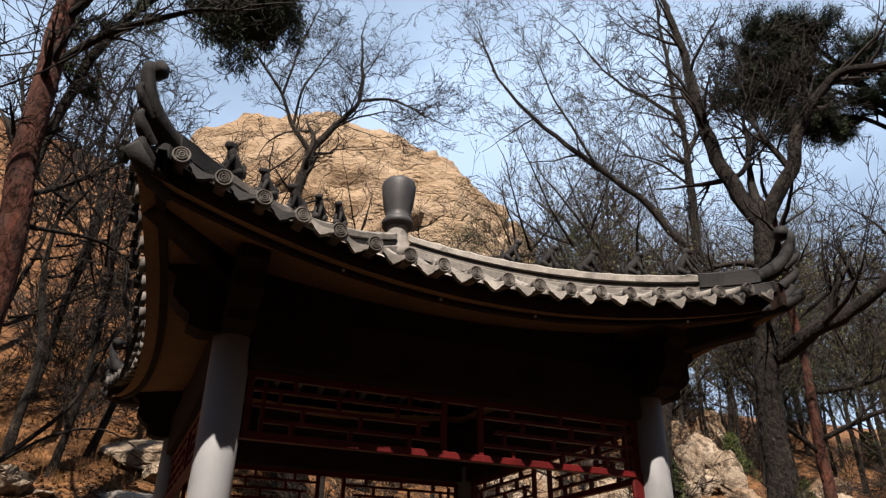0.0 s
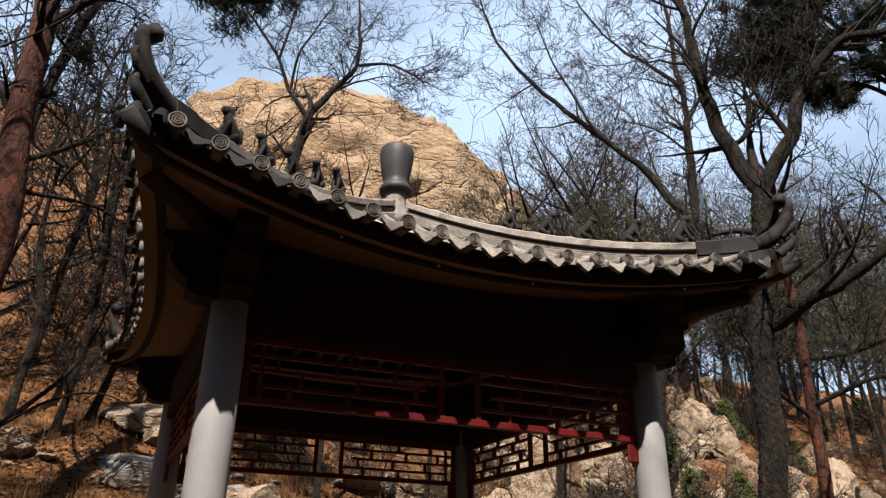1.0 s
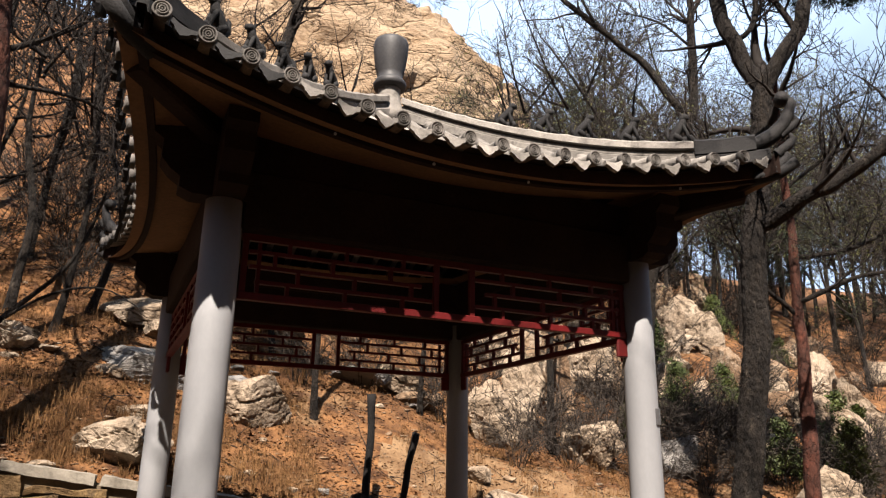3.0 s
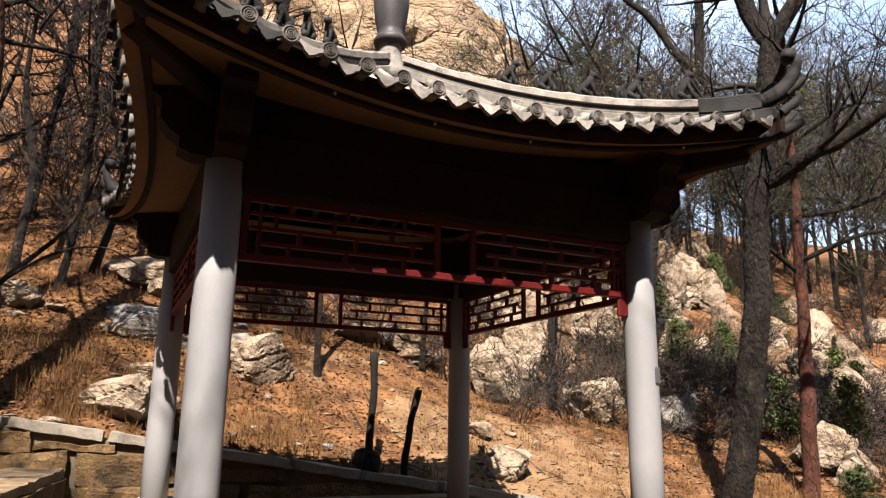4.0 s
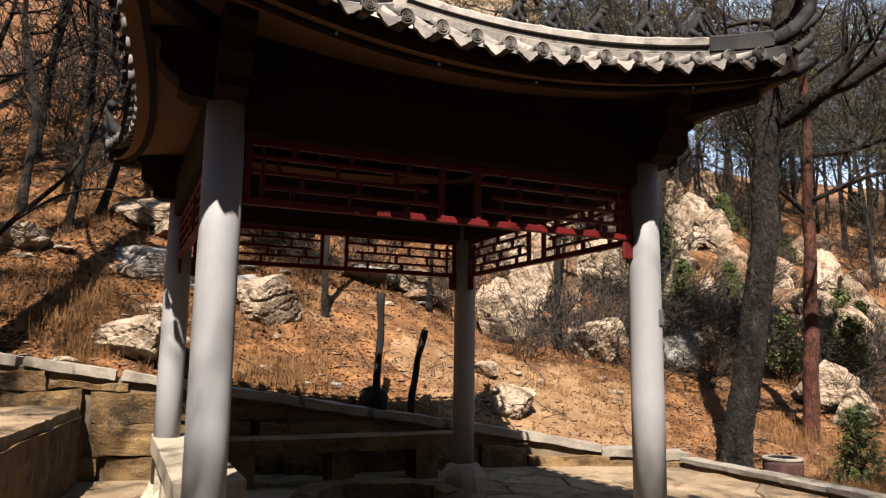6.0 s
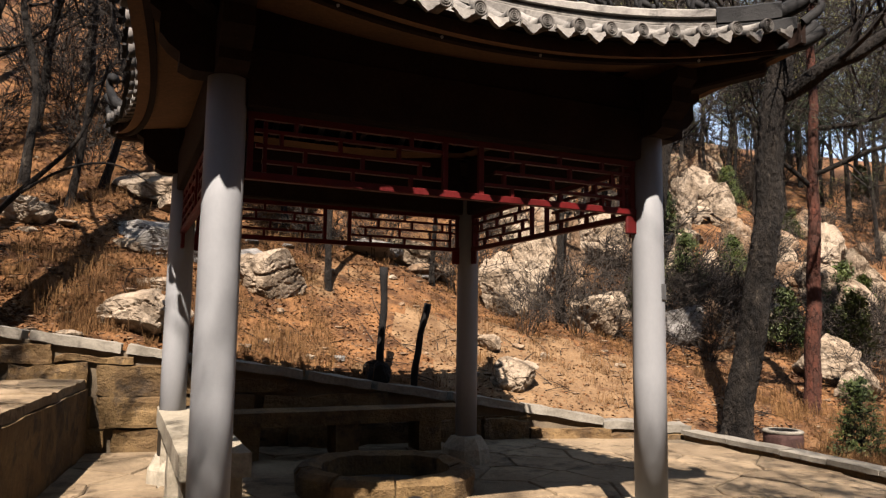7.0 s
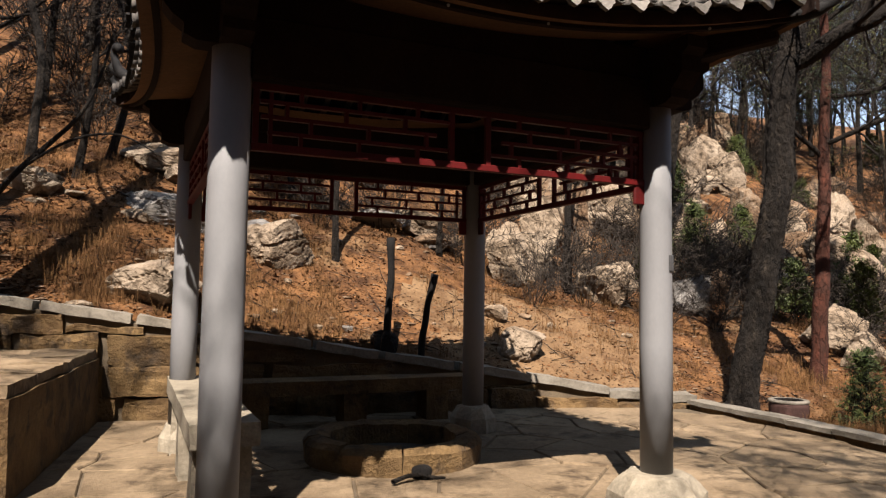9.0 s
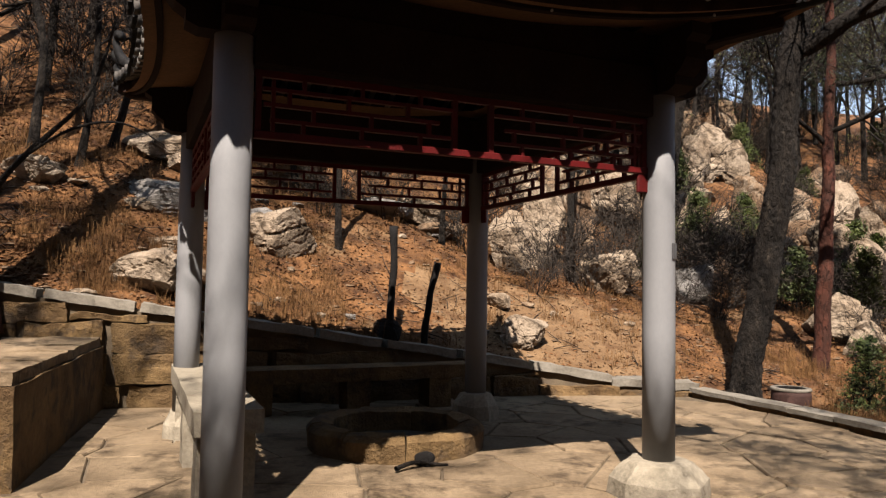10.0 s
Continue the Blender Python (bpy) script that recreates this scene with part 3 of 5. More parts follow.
def beast():
    """Seated ridge animal of dark clay, one plain shape."""
    tb = Tubes()
    V = Vector
    tb.add([V((-0.075, 0, 0.0)), V((-0.07, 0, 0.06)), V((-0.02, 0, 0.105)), V((0.03, 0, 0.15)), V((0.045, 0, 0.19)), V((0.04, 0, 0.215))], [0.04, 0.05, 0.046, 0.042, 0.032, 0.02], 9, 0.2)
    tb.add([V((0.03, 0, 0.195)), V((0.065, 0, 0.205)), V((0.105, 0, 0.19))], [0.034, 0.036, 0.02], 8)
    for s in (-1, 1):
        tb.add([V((0.03, s * 0.024, 0.13)), V((0.055, s * 0.026, 0.06)), V((0.06, s * 0.026, 0.0))], [0.022, 0.016, 0.019], 6)
        tb.add([V((-0.06, s * 0.035, 0.06)), V((-0.02, s * 0.04, 0.03)), V((0.0, s * 0.036, 0.0))], [0.03, 0.024, 0.018], 6)
        tb.add([V((0.045, s * 0.022, 0.215)), V((0.035, s * 0.03, 0.245))], [0.013, 0.004], 5)
    tb.add([V((-0.09, 0, 0.03)), V((-0.125, 0, 0.08)), V((-0.115, 0, 0.14)), V((-0.09, 0, 0.165))], [0.018, 0.022, 0.02, 0.006], 6)
    tb.add([V((-0.11, 0, -0.02)), V((-0.1, 0, 0.008)), V((0.085, 0, 0.008)), V((0.095, 0, -0.02))], [0.03, 0.036, 0.036, 0.03], 6)
    return tb


beast0 = beast().done("ridge_figure", M_tile_dark, roof, "small dark clay roof figure")
first = True
for k in range(4):
    turn = Matrix.Rotation(k * math.pi / 2 - math.pi / 4, 4, 'Z')
    for j, a in enumerate((0.80, 1.03, 1.27, 1.53, 1.80)):
        d = a * math.sqrt(2)
        q0 = turn @ Vector((d, 0, 0))
        m = turn @ Matrix.Translation((d, 0, roof_z(q0.x, q0.y) + 0.205)) @ pose(0, 0, 0, 0, math.degrees(math.atan(-0.12 + 0.10 * j)) * -0.5, rng.uniform(-14, 14)) @ Matrix.Diagonal((0.82, 0.82, 0.85 + 0.12 * (j == 4), 1))
        if first:
            beast0.matrix_local = m
            first = False
        else:
            again(beast0, m, roof)
# finial: neck and a dark jar
part("finial_neck", lathe([(0.22, 4.10), (0.17, 4.23), (0.115, 4.33), (0.105, 4.43), (0.11, 4.50)], 28), M_tile, roof, "pale grey finial neck", True)
part("finial_jar", lathe([(r, z - 0.07) for r, z in ((0.10, 4.54), (0.150, 4.56), (0.158, 4.60), (0.140, 4.63), (0.118, 4.65), (0.128, 4.70), (0.150, 4.80), (0.166, 4.92), (0.170, 5.0), (0.160, 5.035), (0.13, 5.05), (0.03, 5.055))], 36), M_finial, roof, "dark glazed jar finial", True)
# pale nail heads along the fascia
nail = bmesh.new()
bmesh.ops.create_icosphere(nail, subdivisions=1, radius=0.011)
nail0 = None
for x in (-1.07, -0.40, 0.30, 1.5):
    m = Matrix.Translation(on_roof(x, -EAVE, -0.13) + Vector((0, 0.078, 0)))
    if nail0 is None:
        nail0 = part("nail_head", nail, M_white, roof, "small white nail head")
        nail0.matrix_local = m
    else:
        again(nail0, m, roof)


# ---- stone furniture under the pavilion ----
def bench(name, m, length, legs, label):
    b = thing(name, m, label, "bench", "benches of the pavilion")
    part("seat", box_bm(length, 0.42, 0.15, 0, pose(0, 0, 0.425), 0.010, 6, length), M_block, b, "thick rough-edged stone slab")
    for i, x in enumerate(legs):
        part("leg", box_bm(0.27, 0.36, 0.60, 0, pose(x, 0, 0.06), 0.012, 4, i + length), M_block, b)
    return b


bench("stone_bench", PAV @ pose(0.15, 2.42, -0.15), 3.4, (-0.85, 0.25, 1.25), "long shaded stone bench on three block legs")
side = bench("stone_bench", PAV @ pose(-1.41, 0.35, 0.0, 0, 0, 90), 2.8, (-1.15, 0.1, 1.15), "long pale stone bench beside the columns, sunlit at one end")
for child in side.children:
    child.data.materials[0] = M_base

pit = thing("fire_pit", pose(-0.46, 6.68, -0.15), "low round fire pit of rough yellow stone blocks", "fire pit")
for i in range(9):
    a0, a1 = 2 * math.pi * (i + 0.006) / 9, 2 * math.pi * (i + 0.994) / 9
    bm = bmesh.new()
    rows = []
    for q in range(7):
        a = a0 + (a1 - a0) * q / 6
        rows.append([bm.verts.new((r * math.cos(a), r * math.sin(a), z)) for r, z in ((0.58, -0.12), (0.58, 0.19), (0.67, 0.22), (0.76, 0.205), (0.80, 0.16), (0.79, 0.04), (0.80, -0.12))])
    for a, b in zip(rows, rows[1:]):
        for q in range(7):
            r = (q + 1) % 7
            bm.faces.new((a[q], a[r], b[r], b[q]))
    bm.faces.new(rows[0][::-1])
    bm.faces.new(rows[-1])
    bmesh.ops.recalc_face_normals(bm, faces=bm.faces[:])
    for v in bm.verts:
        v.co += Vector(noise.noise_vector(v.co * 5 + Vector((i * 3.1, 0, 0)))) * 0.025
    part("block", bm, M_block, pit, "", False)
part("ash_bed", lathe([(0.6, 0.0), (0.4, 0.03), (0.2, 0.05), (0.01, 0.055)], 24), M_ash, pit, "dark ash in the pit")
# black lump added in place of the dark patch on the pit's front
bm = bmesh.new()
bmesh.ops.create_icosphere(bm, subdivisions=3, radius=0.09)
for v in bm.verts:
    v.co.z *= 0.8
    v.co.y *= 0.55
    v.co += Vector(noise.noise_vector(v.co * 9)) * 0.02
tagged(part("burnt_stone", bm, M_char_shade), "small black lump for the dark patch on the fire pit front", "stone").location = (-0.17, 5.88, -0.105)
tb = Tubes()
tb.add([Vector((-0.38 + 0.40 * q, 5.64 + 0.28 * q + 0.05 * math.sin(q * 4), floor_z(0, 5.1) + 0.035 + 0.02 * math.sin(q * 5))) for q in [i / 8 for i in range(9)]], [0.02, 0.018, 0.017, 0.018, 0.016, 0.015, 0.014, 0.012, 0.008], 7, 0.3)
tagged(tb.done("stick", M_bark, None), "dark crooked stick lying on the paving", "stick")

# ---- retaining wall behind, with sloping cap ----
back = thing("wall_back", pose(0, 0, 0), "low retaining wall of yellow stone with sloping grey cap slabs", "wall", kind="structure")
rng = random.Random(11)


def wall_frame(x):
    slope = 0.333 if x < 1.0 * S else 0.12
    return math.degrees(math.atan(slope))


cv, cf = [], []
xs = [-8 + 0.25 * i for i in range(46)]
for i, x in enumerate(xs):
    for dy, z in ((0.06, -0.6), (0.06, cap_z(x) - 0.09), (0.40, cap_z(x) - 0.09), (0.40, -0.6)):
        cv.append((x, wall_y(x) + dy, z))
    if i:
        for q in range(4):
            r = (q + 1) % 4
            cf.append(((i - 1) * 4 + q, (i - 1) * 4 + r, i * 4 + r, i * 4 + q))
raw("wall_core", cv, cf, M_mortar, back)
x = -7.6
while x < 3.3:
    w = rng.uniform(0.7, 1.2)
    w = min(w, 3.44 - x)
    c = x + w / 2
    bm = box_bm(w - 0.012, 0.36, 0.10, 0, Matrix.Translation((c, wall_y(c) + 0.17, cap_z(c) - 0.045)) @ pose(0, 0, 0, 0, 0, wall_frame(c)) @ Matrix.Rotation(math.atan(0.16 if cap_z(c) > 0.14 else 0), 4, 'Y'), 0.022, 9, x)
    part("cap_slab", bm, M_cap, back)
    x += w
for row in range(4):
    z0, z1 = -0.26 + row * 0.36, 0.10 + row * 0.36
    x = -7.5 + rng.uniform(0, 0.3)
    while x < 3.3:
        w = rng.uniform(0.6, 1.7)
        c = x + w / 2
        top = min(z1, cap_z(x + w) - 0.10)
        if top - z0 > 0.05:
            out = 0.10 if (row == 0 and c > -1.8) else rng.uniform(0.0, 0.03)
            bm = box_bm(w - 0.02, 0.20, top - z0 - 0.014, 0, Matrix.Translation((c, wall_y(c) + 0.10 - out, (z0 + top) / 2)) @ pose(0, 0, 0, 0, 0, wall_frame(c)), 0.05, 8, x + row)
            part("stone", bm, M_block, back)
        x += w

# ---- left platform: wall of dressed stone with slab top ----
plat = thing("wall_platform", pose(0, 0, 0), "waist-low stone platform with slab top beside the path", "wall", kind="structure")
P0, P1 = Vector((-2.93, 4.93, 0)), Vector((-3.84, 8.08, 0))
run = (P1 - P0).normalized()
left = Vector((-run.y, run.x, 0))
length = (P1 - P0).length
fr = Matrix(((run.x, left.x, 0, P0.x), (run.y, left.y, 0, P0.y), (0, 0, 1, 0), (0, 0, 0, 1)))
part("platform_core", box_bm(length - 0.1, 3.6, 0.9, 0, fr @ pose(length / 2, 1.9, 0.11)), M_mortar, plat)
for i in range(4):
    for j in range(3):
        bm = box_bm(length / 4 - 0.012, 1.0 - 0.012, 0.09, 0, fr @ pose(length * (i + 0.5) / 4, 0.5 + j * 1.0 + 0.02, 0.605 + rng.uniform(-0.006, 0.006)), 0.03, 7, i * 3 + j)
        part("slab", bm, M_flag, plat)
a = 0.0
while a < length - 0.1:
    w = min(rng.uniform(1.2, 1.7), length - a)
    part("stone", box_bm(w - 0.008, 0.16, 0.84, 0, fr @ pose(a + w / 2, 0.075, 0.135), 0.012, 8, a), M_block, plat, "tall dressed facing slab" if a == 0 else "")
    a += w
for row in range(3):
    z0 = -0.28 + row * 0.285
    a = 0.16
    while a < 3.2:
        w = rng.uniform(0.5, 0.9)
        part("stone", box_bm(0.16, w - 0.014, 0.27, 0, fr @ pose(0.07, a + w / 2, z0 + 0.14), 0.045, 6, a + row + 9), M_block, plat)
        a += w

# ---- kerb to the right ----
kerb = thing("kerb", pose(0, 0, 0), "low kerb of worn stone along the paving", "kerb", kind="structure")
y = 9.95
while y > -3:
    w = rng.uniform(0.5, 0.8)
    c = y - w / 2
    dx = kerb_x(c - 0.05) - kerb_x(c + 0.05)
    ang = math.degrees(math.atan2(dx, 0.1))
    ln = w / math.cos(radians(ang)) - 0.014
    at = Matrix.Translation((kerb_x(c) + 0.12, c, floor_z(3, c))) @ pose(0, 0, 0, 0, 0, ang)
    part("kerb_stone", box_bm(0.22, ln, 0.42, 0, at @ pose(0.02, 0, -0.155), 0.015, 4, y), M_block, kerb)
    part("kerb_slab", box_bm(0.27, ln, 0.055, 0, at @ pose(0.01, 0, 0.083), 0.012, 4, y + 50), M_cap, kerb, "grey slab on the kerb")
    y -= w

# ---- two charred posts and a dark stone on the wall ----
for n, pts, rad in (("a", ((-0.665, 8.5, 0.45), (-0.68, 8.52, 1.0), (-0.66, 8.53, 1.5), (-0.67, 8.53, 1.98)), 0.05),
                    ("b", ((-0.30, 8.62, 0.35), (-0.27, 8.63, 0.8), (-0.22, 8.64, 1.2), (-0.145, 8.65, 1.56)), 0.045)):
    tb = Tubes()
    P = [drawn_out(p) for p in pts]
    fine_pts = [P[i].lerp(P[i + 1], q / 4) for i in range(3) for q in range(4)] + [P[3]]
    tb.add(fine_pts, [rad * (1.12 - 0.25 * i / 12) for i in range(13)], 9, 0.6)
    tagged(tb.done("charred_post", M_char_shade, None), "thin blackened wooden post, top broken off" if n == "a" else "short blackened leaning wooden post with knobbed top", "post", "charred posts")


# ---- rocks ----
def rock(name, x, y, half, high, material, label, seed):
    """A fractured boulder whose front foot is at x, y: facets, split blocks, cracks between them."""
    rnd = random.Random(seed)
    sx, sy, sz = half, half * rnd.uniform(0.65, 0.85), high * 0.56
    planes = [(Vector((rnd.gauss(0, 1), rnd.gauss(0, 1), rnd.gauss(0, 0.8))).normalized(), rnd.uniform(0.5, 0.8)) for _ in range(15)]
    bm = bmesh.new()
    bmesh.ops.create_icosphere(bm, subdivisions=5 if half * high > 0.05 else 3 if half < 0.2 else 4, radius=1)
    off = Vector((seed * 1.7, seed * 0.9, seed * 2.3))
    lean = Matrix.Rotation(rnd.uniform(-0.5, 0.5), 3, 'Y') @ Matrix.Rotation(rnd.uniform(-0.4, 0.4), 3, 'X')
    for v in bm.verts:
        p = v.co.copy()
        for nrm, d in planes:
            e = p.dot(nrm) - d
            if e > 0:
                p -= nrm * e * 0.95
        w = Vector((p.x * sx, p.y * sy, p.z * sz))
        b = (lean @ w) / max(half, 0.3)
        b = Vector((b.x * 1.5, b.y * 1.5, b.z * 2.3)) + off + Vector(noise.noise_vector(w * 2.0 + off)) * 0.25
        dist, cells = noise.voronoi(b * 0.8)
        step = noise.noise(cells[0] * 3.7)
        gap = min(1.0, (dist[1] - dist[0]) / 0.07)
        fine, cells2 = noise.voronoi(b * 1.9)
        step2 = noise.noise(cells2[0] * 5.1)
        gap2 = min(1.0, (fine[1] - fine[0]) / 0.07)
        k = 1 + 0.20 * step + 0.045 * step2 - 0.09 * (1 - gap) - 0.035 * (1 - gap2)
        k += 0.022 * noise.fractal(w * 4.5 + off, 0.9, 2.1, 5)
        v.co = w * k
    ob = part(name, bm, material)
    ob.matrix_world = pose(x, y + sy * 0.7, hill(x, y) + high * 0.44, 0, 0, rnd.uniform(-25, 25))
    return tagged(ob, label, "rock", "rocks on the hillside")


KINDS = {"w": ("boulder", M_rock, "pale cracked boulder half buried in leaf litter"), "g": ("rock_slab", M_rock_grey, "long grey layered rock slab on the slope"),
         "b": ("boulder", M_rock_brown, "brown craggy outcrop rock with dark cracks")}
# foot x, foot y, half width, height, stone
ROCKS_LEFT = [
    (-4.80, 11.83, 1.02, 0.81, "w"), (-4.33, 11.79, 0.46, 0.46, "w"), (-4.11, 10.27, 1.08, 0.85, "g"), (-3.91, 9.70, 0.63, 0.28, "w"),
    (-3.55, 8.72, 0.74, 0.72, "w"), (-2.62, 10.49, 0.79, 0.92, "w"), (-2.93, 10.67, 0.47, 0.60, "g"), (-5.89, 9.94, 0.56, 0.54, "w"),
    (-7.01, 14.23, 0.60, 0.52, "w"), (-3.07, 13.68, 0.77, 0.89, "w"), (-5.46, 10.30, 0.28, 0.15, "w"), (-4.49, 10.27, 0.34, 0.22, "w"),
    (-4.26, 8.39, 0.21, 0.10, "w"), (-1.33, 13.20, 0.89, 0.48, "g"), (-0.53, 13.96, 0.68, 0.76, "w"), (-2.18, 14.91, 1.11, 0.96, "b"),
    (-0.25, 13.72, 0.58, 0.49, "b"),
]
ROCKS_MIDDLE = [
    (1.04, 10.47, 0.42, 0.61, "w"), (0.79, 11.49, 0.26, 0.28, "w"), (2.98, 13.24, 0.58, 1.17, "w"), (1.16, 13.17, 0.51, 1.30, "w"),
    (1.80, 13.90, 0.44, 1.90, "w"), (2.63, 15.25, 0.63, 1.91, "b"), (4.12, 18.47, 0.81, 2.03, "w"), (5.01, 18.30, 0.68, 1.56, "b"),
    (1.62, 17.29, 0.71, 1.29, "w"), (3.08, 20.74, 1.05, 1.91, "b"), (5.01, 22.83, 0.96, 1.55, "w"), (4.63, 13.98, 0.70, 0.87, "g"),
    (5.67, 15.09, 0.94, 0.82, "b"), (6.95, 17.12, 0.33, 0.76, "w"), (5.04, 16.52, 0.47, 0.71, "w"),
]
ROCKS_RIGHT = [
    (7.43, 21.90, 0.69, 2.39, "w"), (10.82, 28.44, 0.83, 2.16, "b"), (9.32, 23.60, 0.86, 2.00, "w"), (8.16, 25.55, 0.74, 1.79, "b"),
    (7.29, 19.02, 0.41, 1.26, "w"), (6.35, 18.46, 0.79, 1.12, "b"), (8.76, 21.08, 0.62, 1.51, "b"), (7.45, 15.81, 0.71, 1.08, "w"),
    (6.93, 12.82, 0.69, 0.96, "w"), (12.29, 22.48, 1.04, 2.00, "w"), (9.15, 16.34, 1.05, 2.31, "w"), (11.20, 18.73, 0.88, 2.69, "w"),
    (10.02, 19.73, 0.90, 1.45, "b"), (10.74, 22.44, 1.01, 1.44, "b"), (7.06, 12.18, 0.44, 0.70, "w"), (14.71, 28.11, 1.01, 1.57, "b"),
]
for seed, (x, y, half, high, kd) in enumerate(ROCKS_LEFT + ROCKS_MIDDLE + ROCKS_RIGHT):
    rock(KINDS[kd][0], x, y, half, high, KINDS[kd][1], KINDS[kd][2], seed + 3)
# stone in shadow: the black colour paints that shade
dark = rock("boulder", -0.80, 9.42, 0.27, 0.36, M_char_shade, "round stone on the wall cap, its shade put into the black colour", 37)
dark.location.z = cap_z(-0.80) + 0.13

# ---- drum by the tree ----
drum = thing("planter_drum", pose(4.2, 8.98, -0.12), "squat brown open-topped drum with pale rim", "bin")
part("drum_body", lathe([(0.20, -0.3), (0.225, -0.05), (0.228, 0.14), (0.222, 0.2), (0.17, 0.2), (0.165, -0.06), (0.02, -0.08)], 30), M_bin, drum, "", True)
part("rim", lathe([(0.228, 0.195), (0.238, 0.21), (0.226, 0.228), (0.19, 0.232), (0.168, 0.222)], 30, False), M_cap, drum, "pale worn rim", True)
# black liner puts the shade of the hollow into colour
part("liner", lathe([(0.167, 0.226), (0.155, 0.21), (0.155, -0.02), (0.10, -0.03), (0.01, -0.03)], 24, False), M_char_shade, drum, "black liner painting the shade inside the drum")


# ---- trees ----
def bend(pts, n):
    """A smooth line through the given points."""
    P = [Vector(p) for p in pts]
    if len(P) == 2:
        return [P[0].lerp(P[1], i / n) for i in range(n + 1)]
    out = []
    for i in range(len(P) - 1):
        a, b, c, d = P[max(i - 1, 0)], P[i], P[i + 1], P[min(i + 2, len(P) - 1)]
        for q in range(n):
            t = q / n
            out.append(0.5 * ((2 * b) + (c - a) * t + (2 * a - 5 * b + 4 * c - d) * t * t + (3 * b - a - 3 * c + d) * t ** 3))
    return out + [P[-1]]


def shoot(tb, ends, rnd, start, way, length, radius, level, sides=4, rise=0.12, wild=0.35, kids=(5, 4, 3)):
    """A crooked branch with its side shoots. ends takes the tips."""
    n = 5 if level > 0 else 3
    pts, rad, d = [start], [radius], way.normalized()
    for i in range(n):
        d = (d + Vector((rnd.gauss(0, wild), rnd.gauss(0, wild), rnd.gauss(0, wild) + rise)) * 0.5).normalized()
        pts.append(pts[-1] + d * length / n)
        rad.append(max(radius * (1 - 0.82 * (i + 1) / n), 0.0045))
    tb.add(pts, rad, sides if level > 0 else 3)
    ends.append((pts[-1], d))
    if level > 0:
        for j in range(kids[min(level, len(kids)) - 1]):
            q = rnd.uniform(0.25, 1.0)
            i = min(int(q * n), n - 1)
            p = pts[i].lerp(pts[i + 1], q * n - i)
            ax = (pts[i + 1] - pts[i]).normalized()
            o = Vector((rnd.gauss(0, 1), rnd.gauss(0, 1), rnd.gauss(0, 1)))
            o = (o - ax * o.dot(ax)).normalized()
            w = ax * 0.75 + o * rnd.uniform(0.6, 1.0)
            shoot(tb, ends, rnd, p, w, length * rnd.uniform(0.42, 0.68), max(rad[i] * 0.55, 0.0058), level - 1, sides, rise, wild, kids)


def leaves(ends, rnd, per, size, spreading, name, material, parent, label=""):
    v, f = [], []
    for p, d in ends:
        for _ in range(per):
            o = p + Vector((rnd.gauss(0, spreading), rnd.gauss(0, spreading), rnd.gauss(0, spreading)))
            a = Vector((rnd.gauss(0, 1), rnd.gauss(0, 1), rnd.gauss(0, 1))).normalized() * size * rnd.uniform(0.6, 1.3)
            b = a.orthogonal().normalized() * a.length * 0.42
            k = len(v)
            v += [o - a, o + b, o + a, o - b]
            f.append((k, k + 1, k + 2, k + 3))
    return raw(name, v, f, material, parent, label)


def tufts(ends, rnd, per, length, width, parent, material, label=""):
    """Pine needles: brushes of thin blades at the branch tips."""
    v, f = [], []
    for p, d in ends:
        for _ in range(per):
            o = p + Vector((rnd.gauss(0, 0.05), rnd.gauss(0, 0.05), rnd.gauss(0, 0.05))) - d * rnd.uniform(0, 0.25)
            w = (d * 0.55 + Vector((rnd.gauss(0, 0.7), rnd.gauss(0, 0.7), rnd.gauss(0.25, 0.6)))).normalized()
            s = w.orthogonal().normalized() * width
            k = len(v)
            v += [o - s, o + s, o + w * length * rnd.uniform(0.7, 1.2)]
            f.append((k, k + 1, k + 2))
    return raw("needle_crown", v, f, material, parent, label)


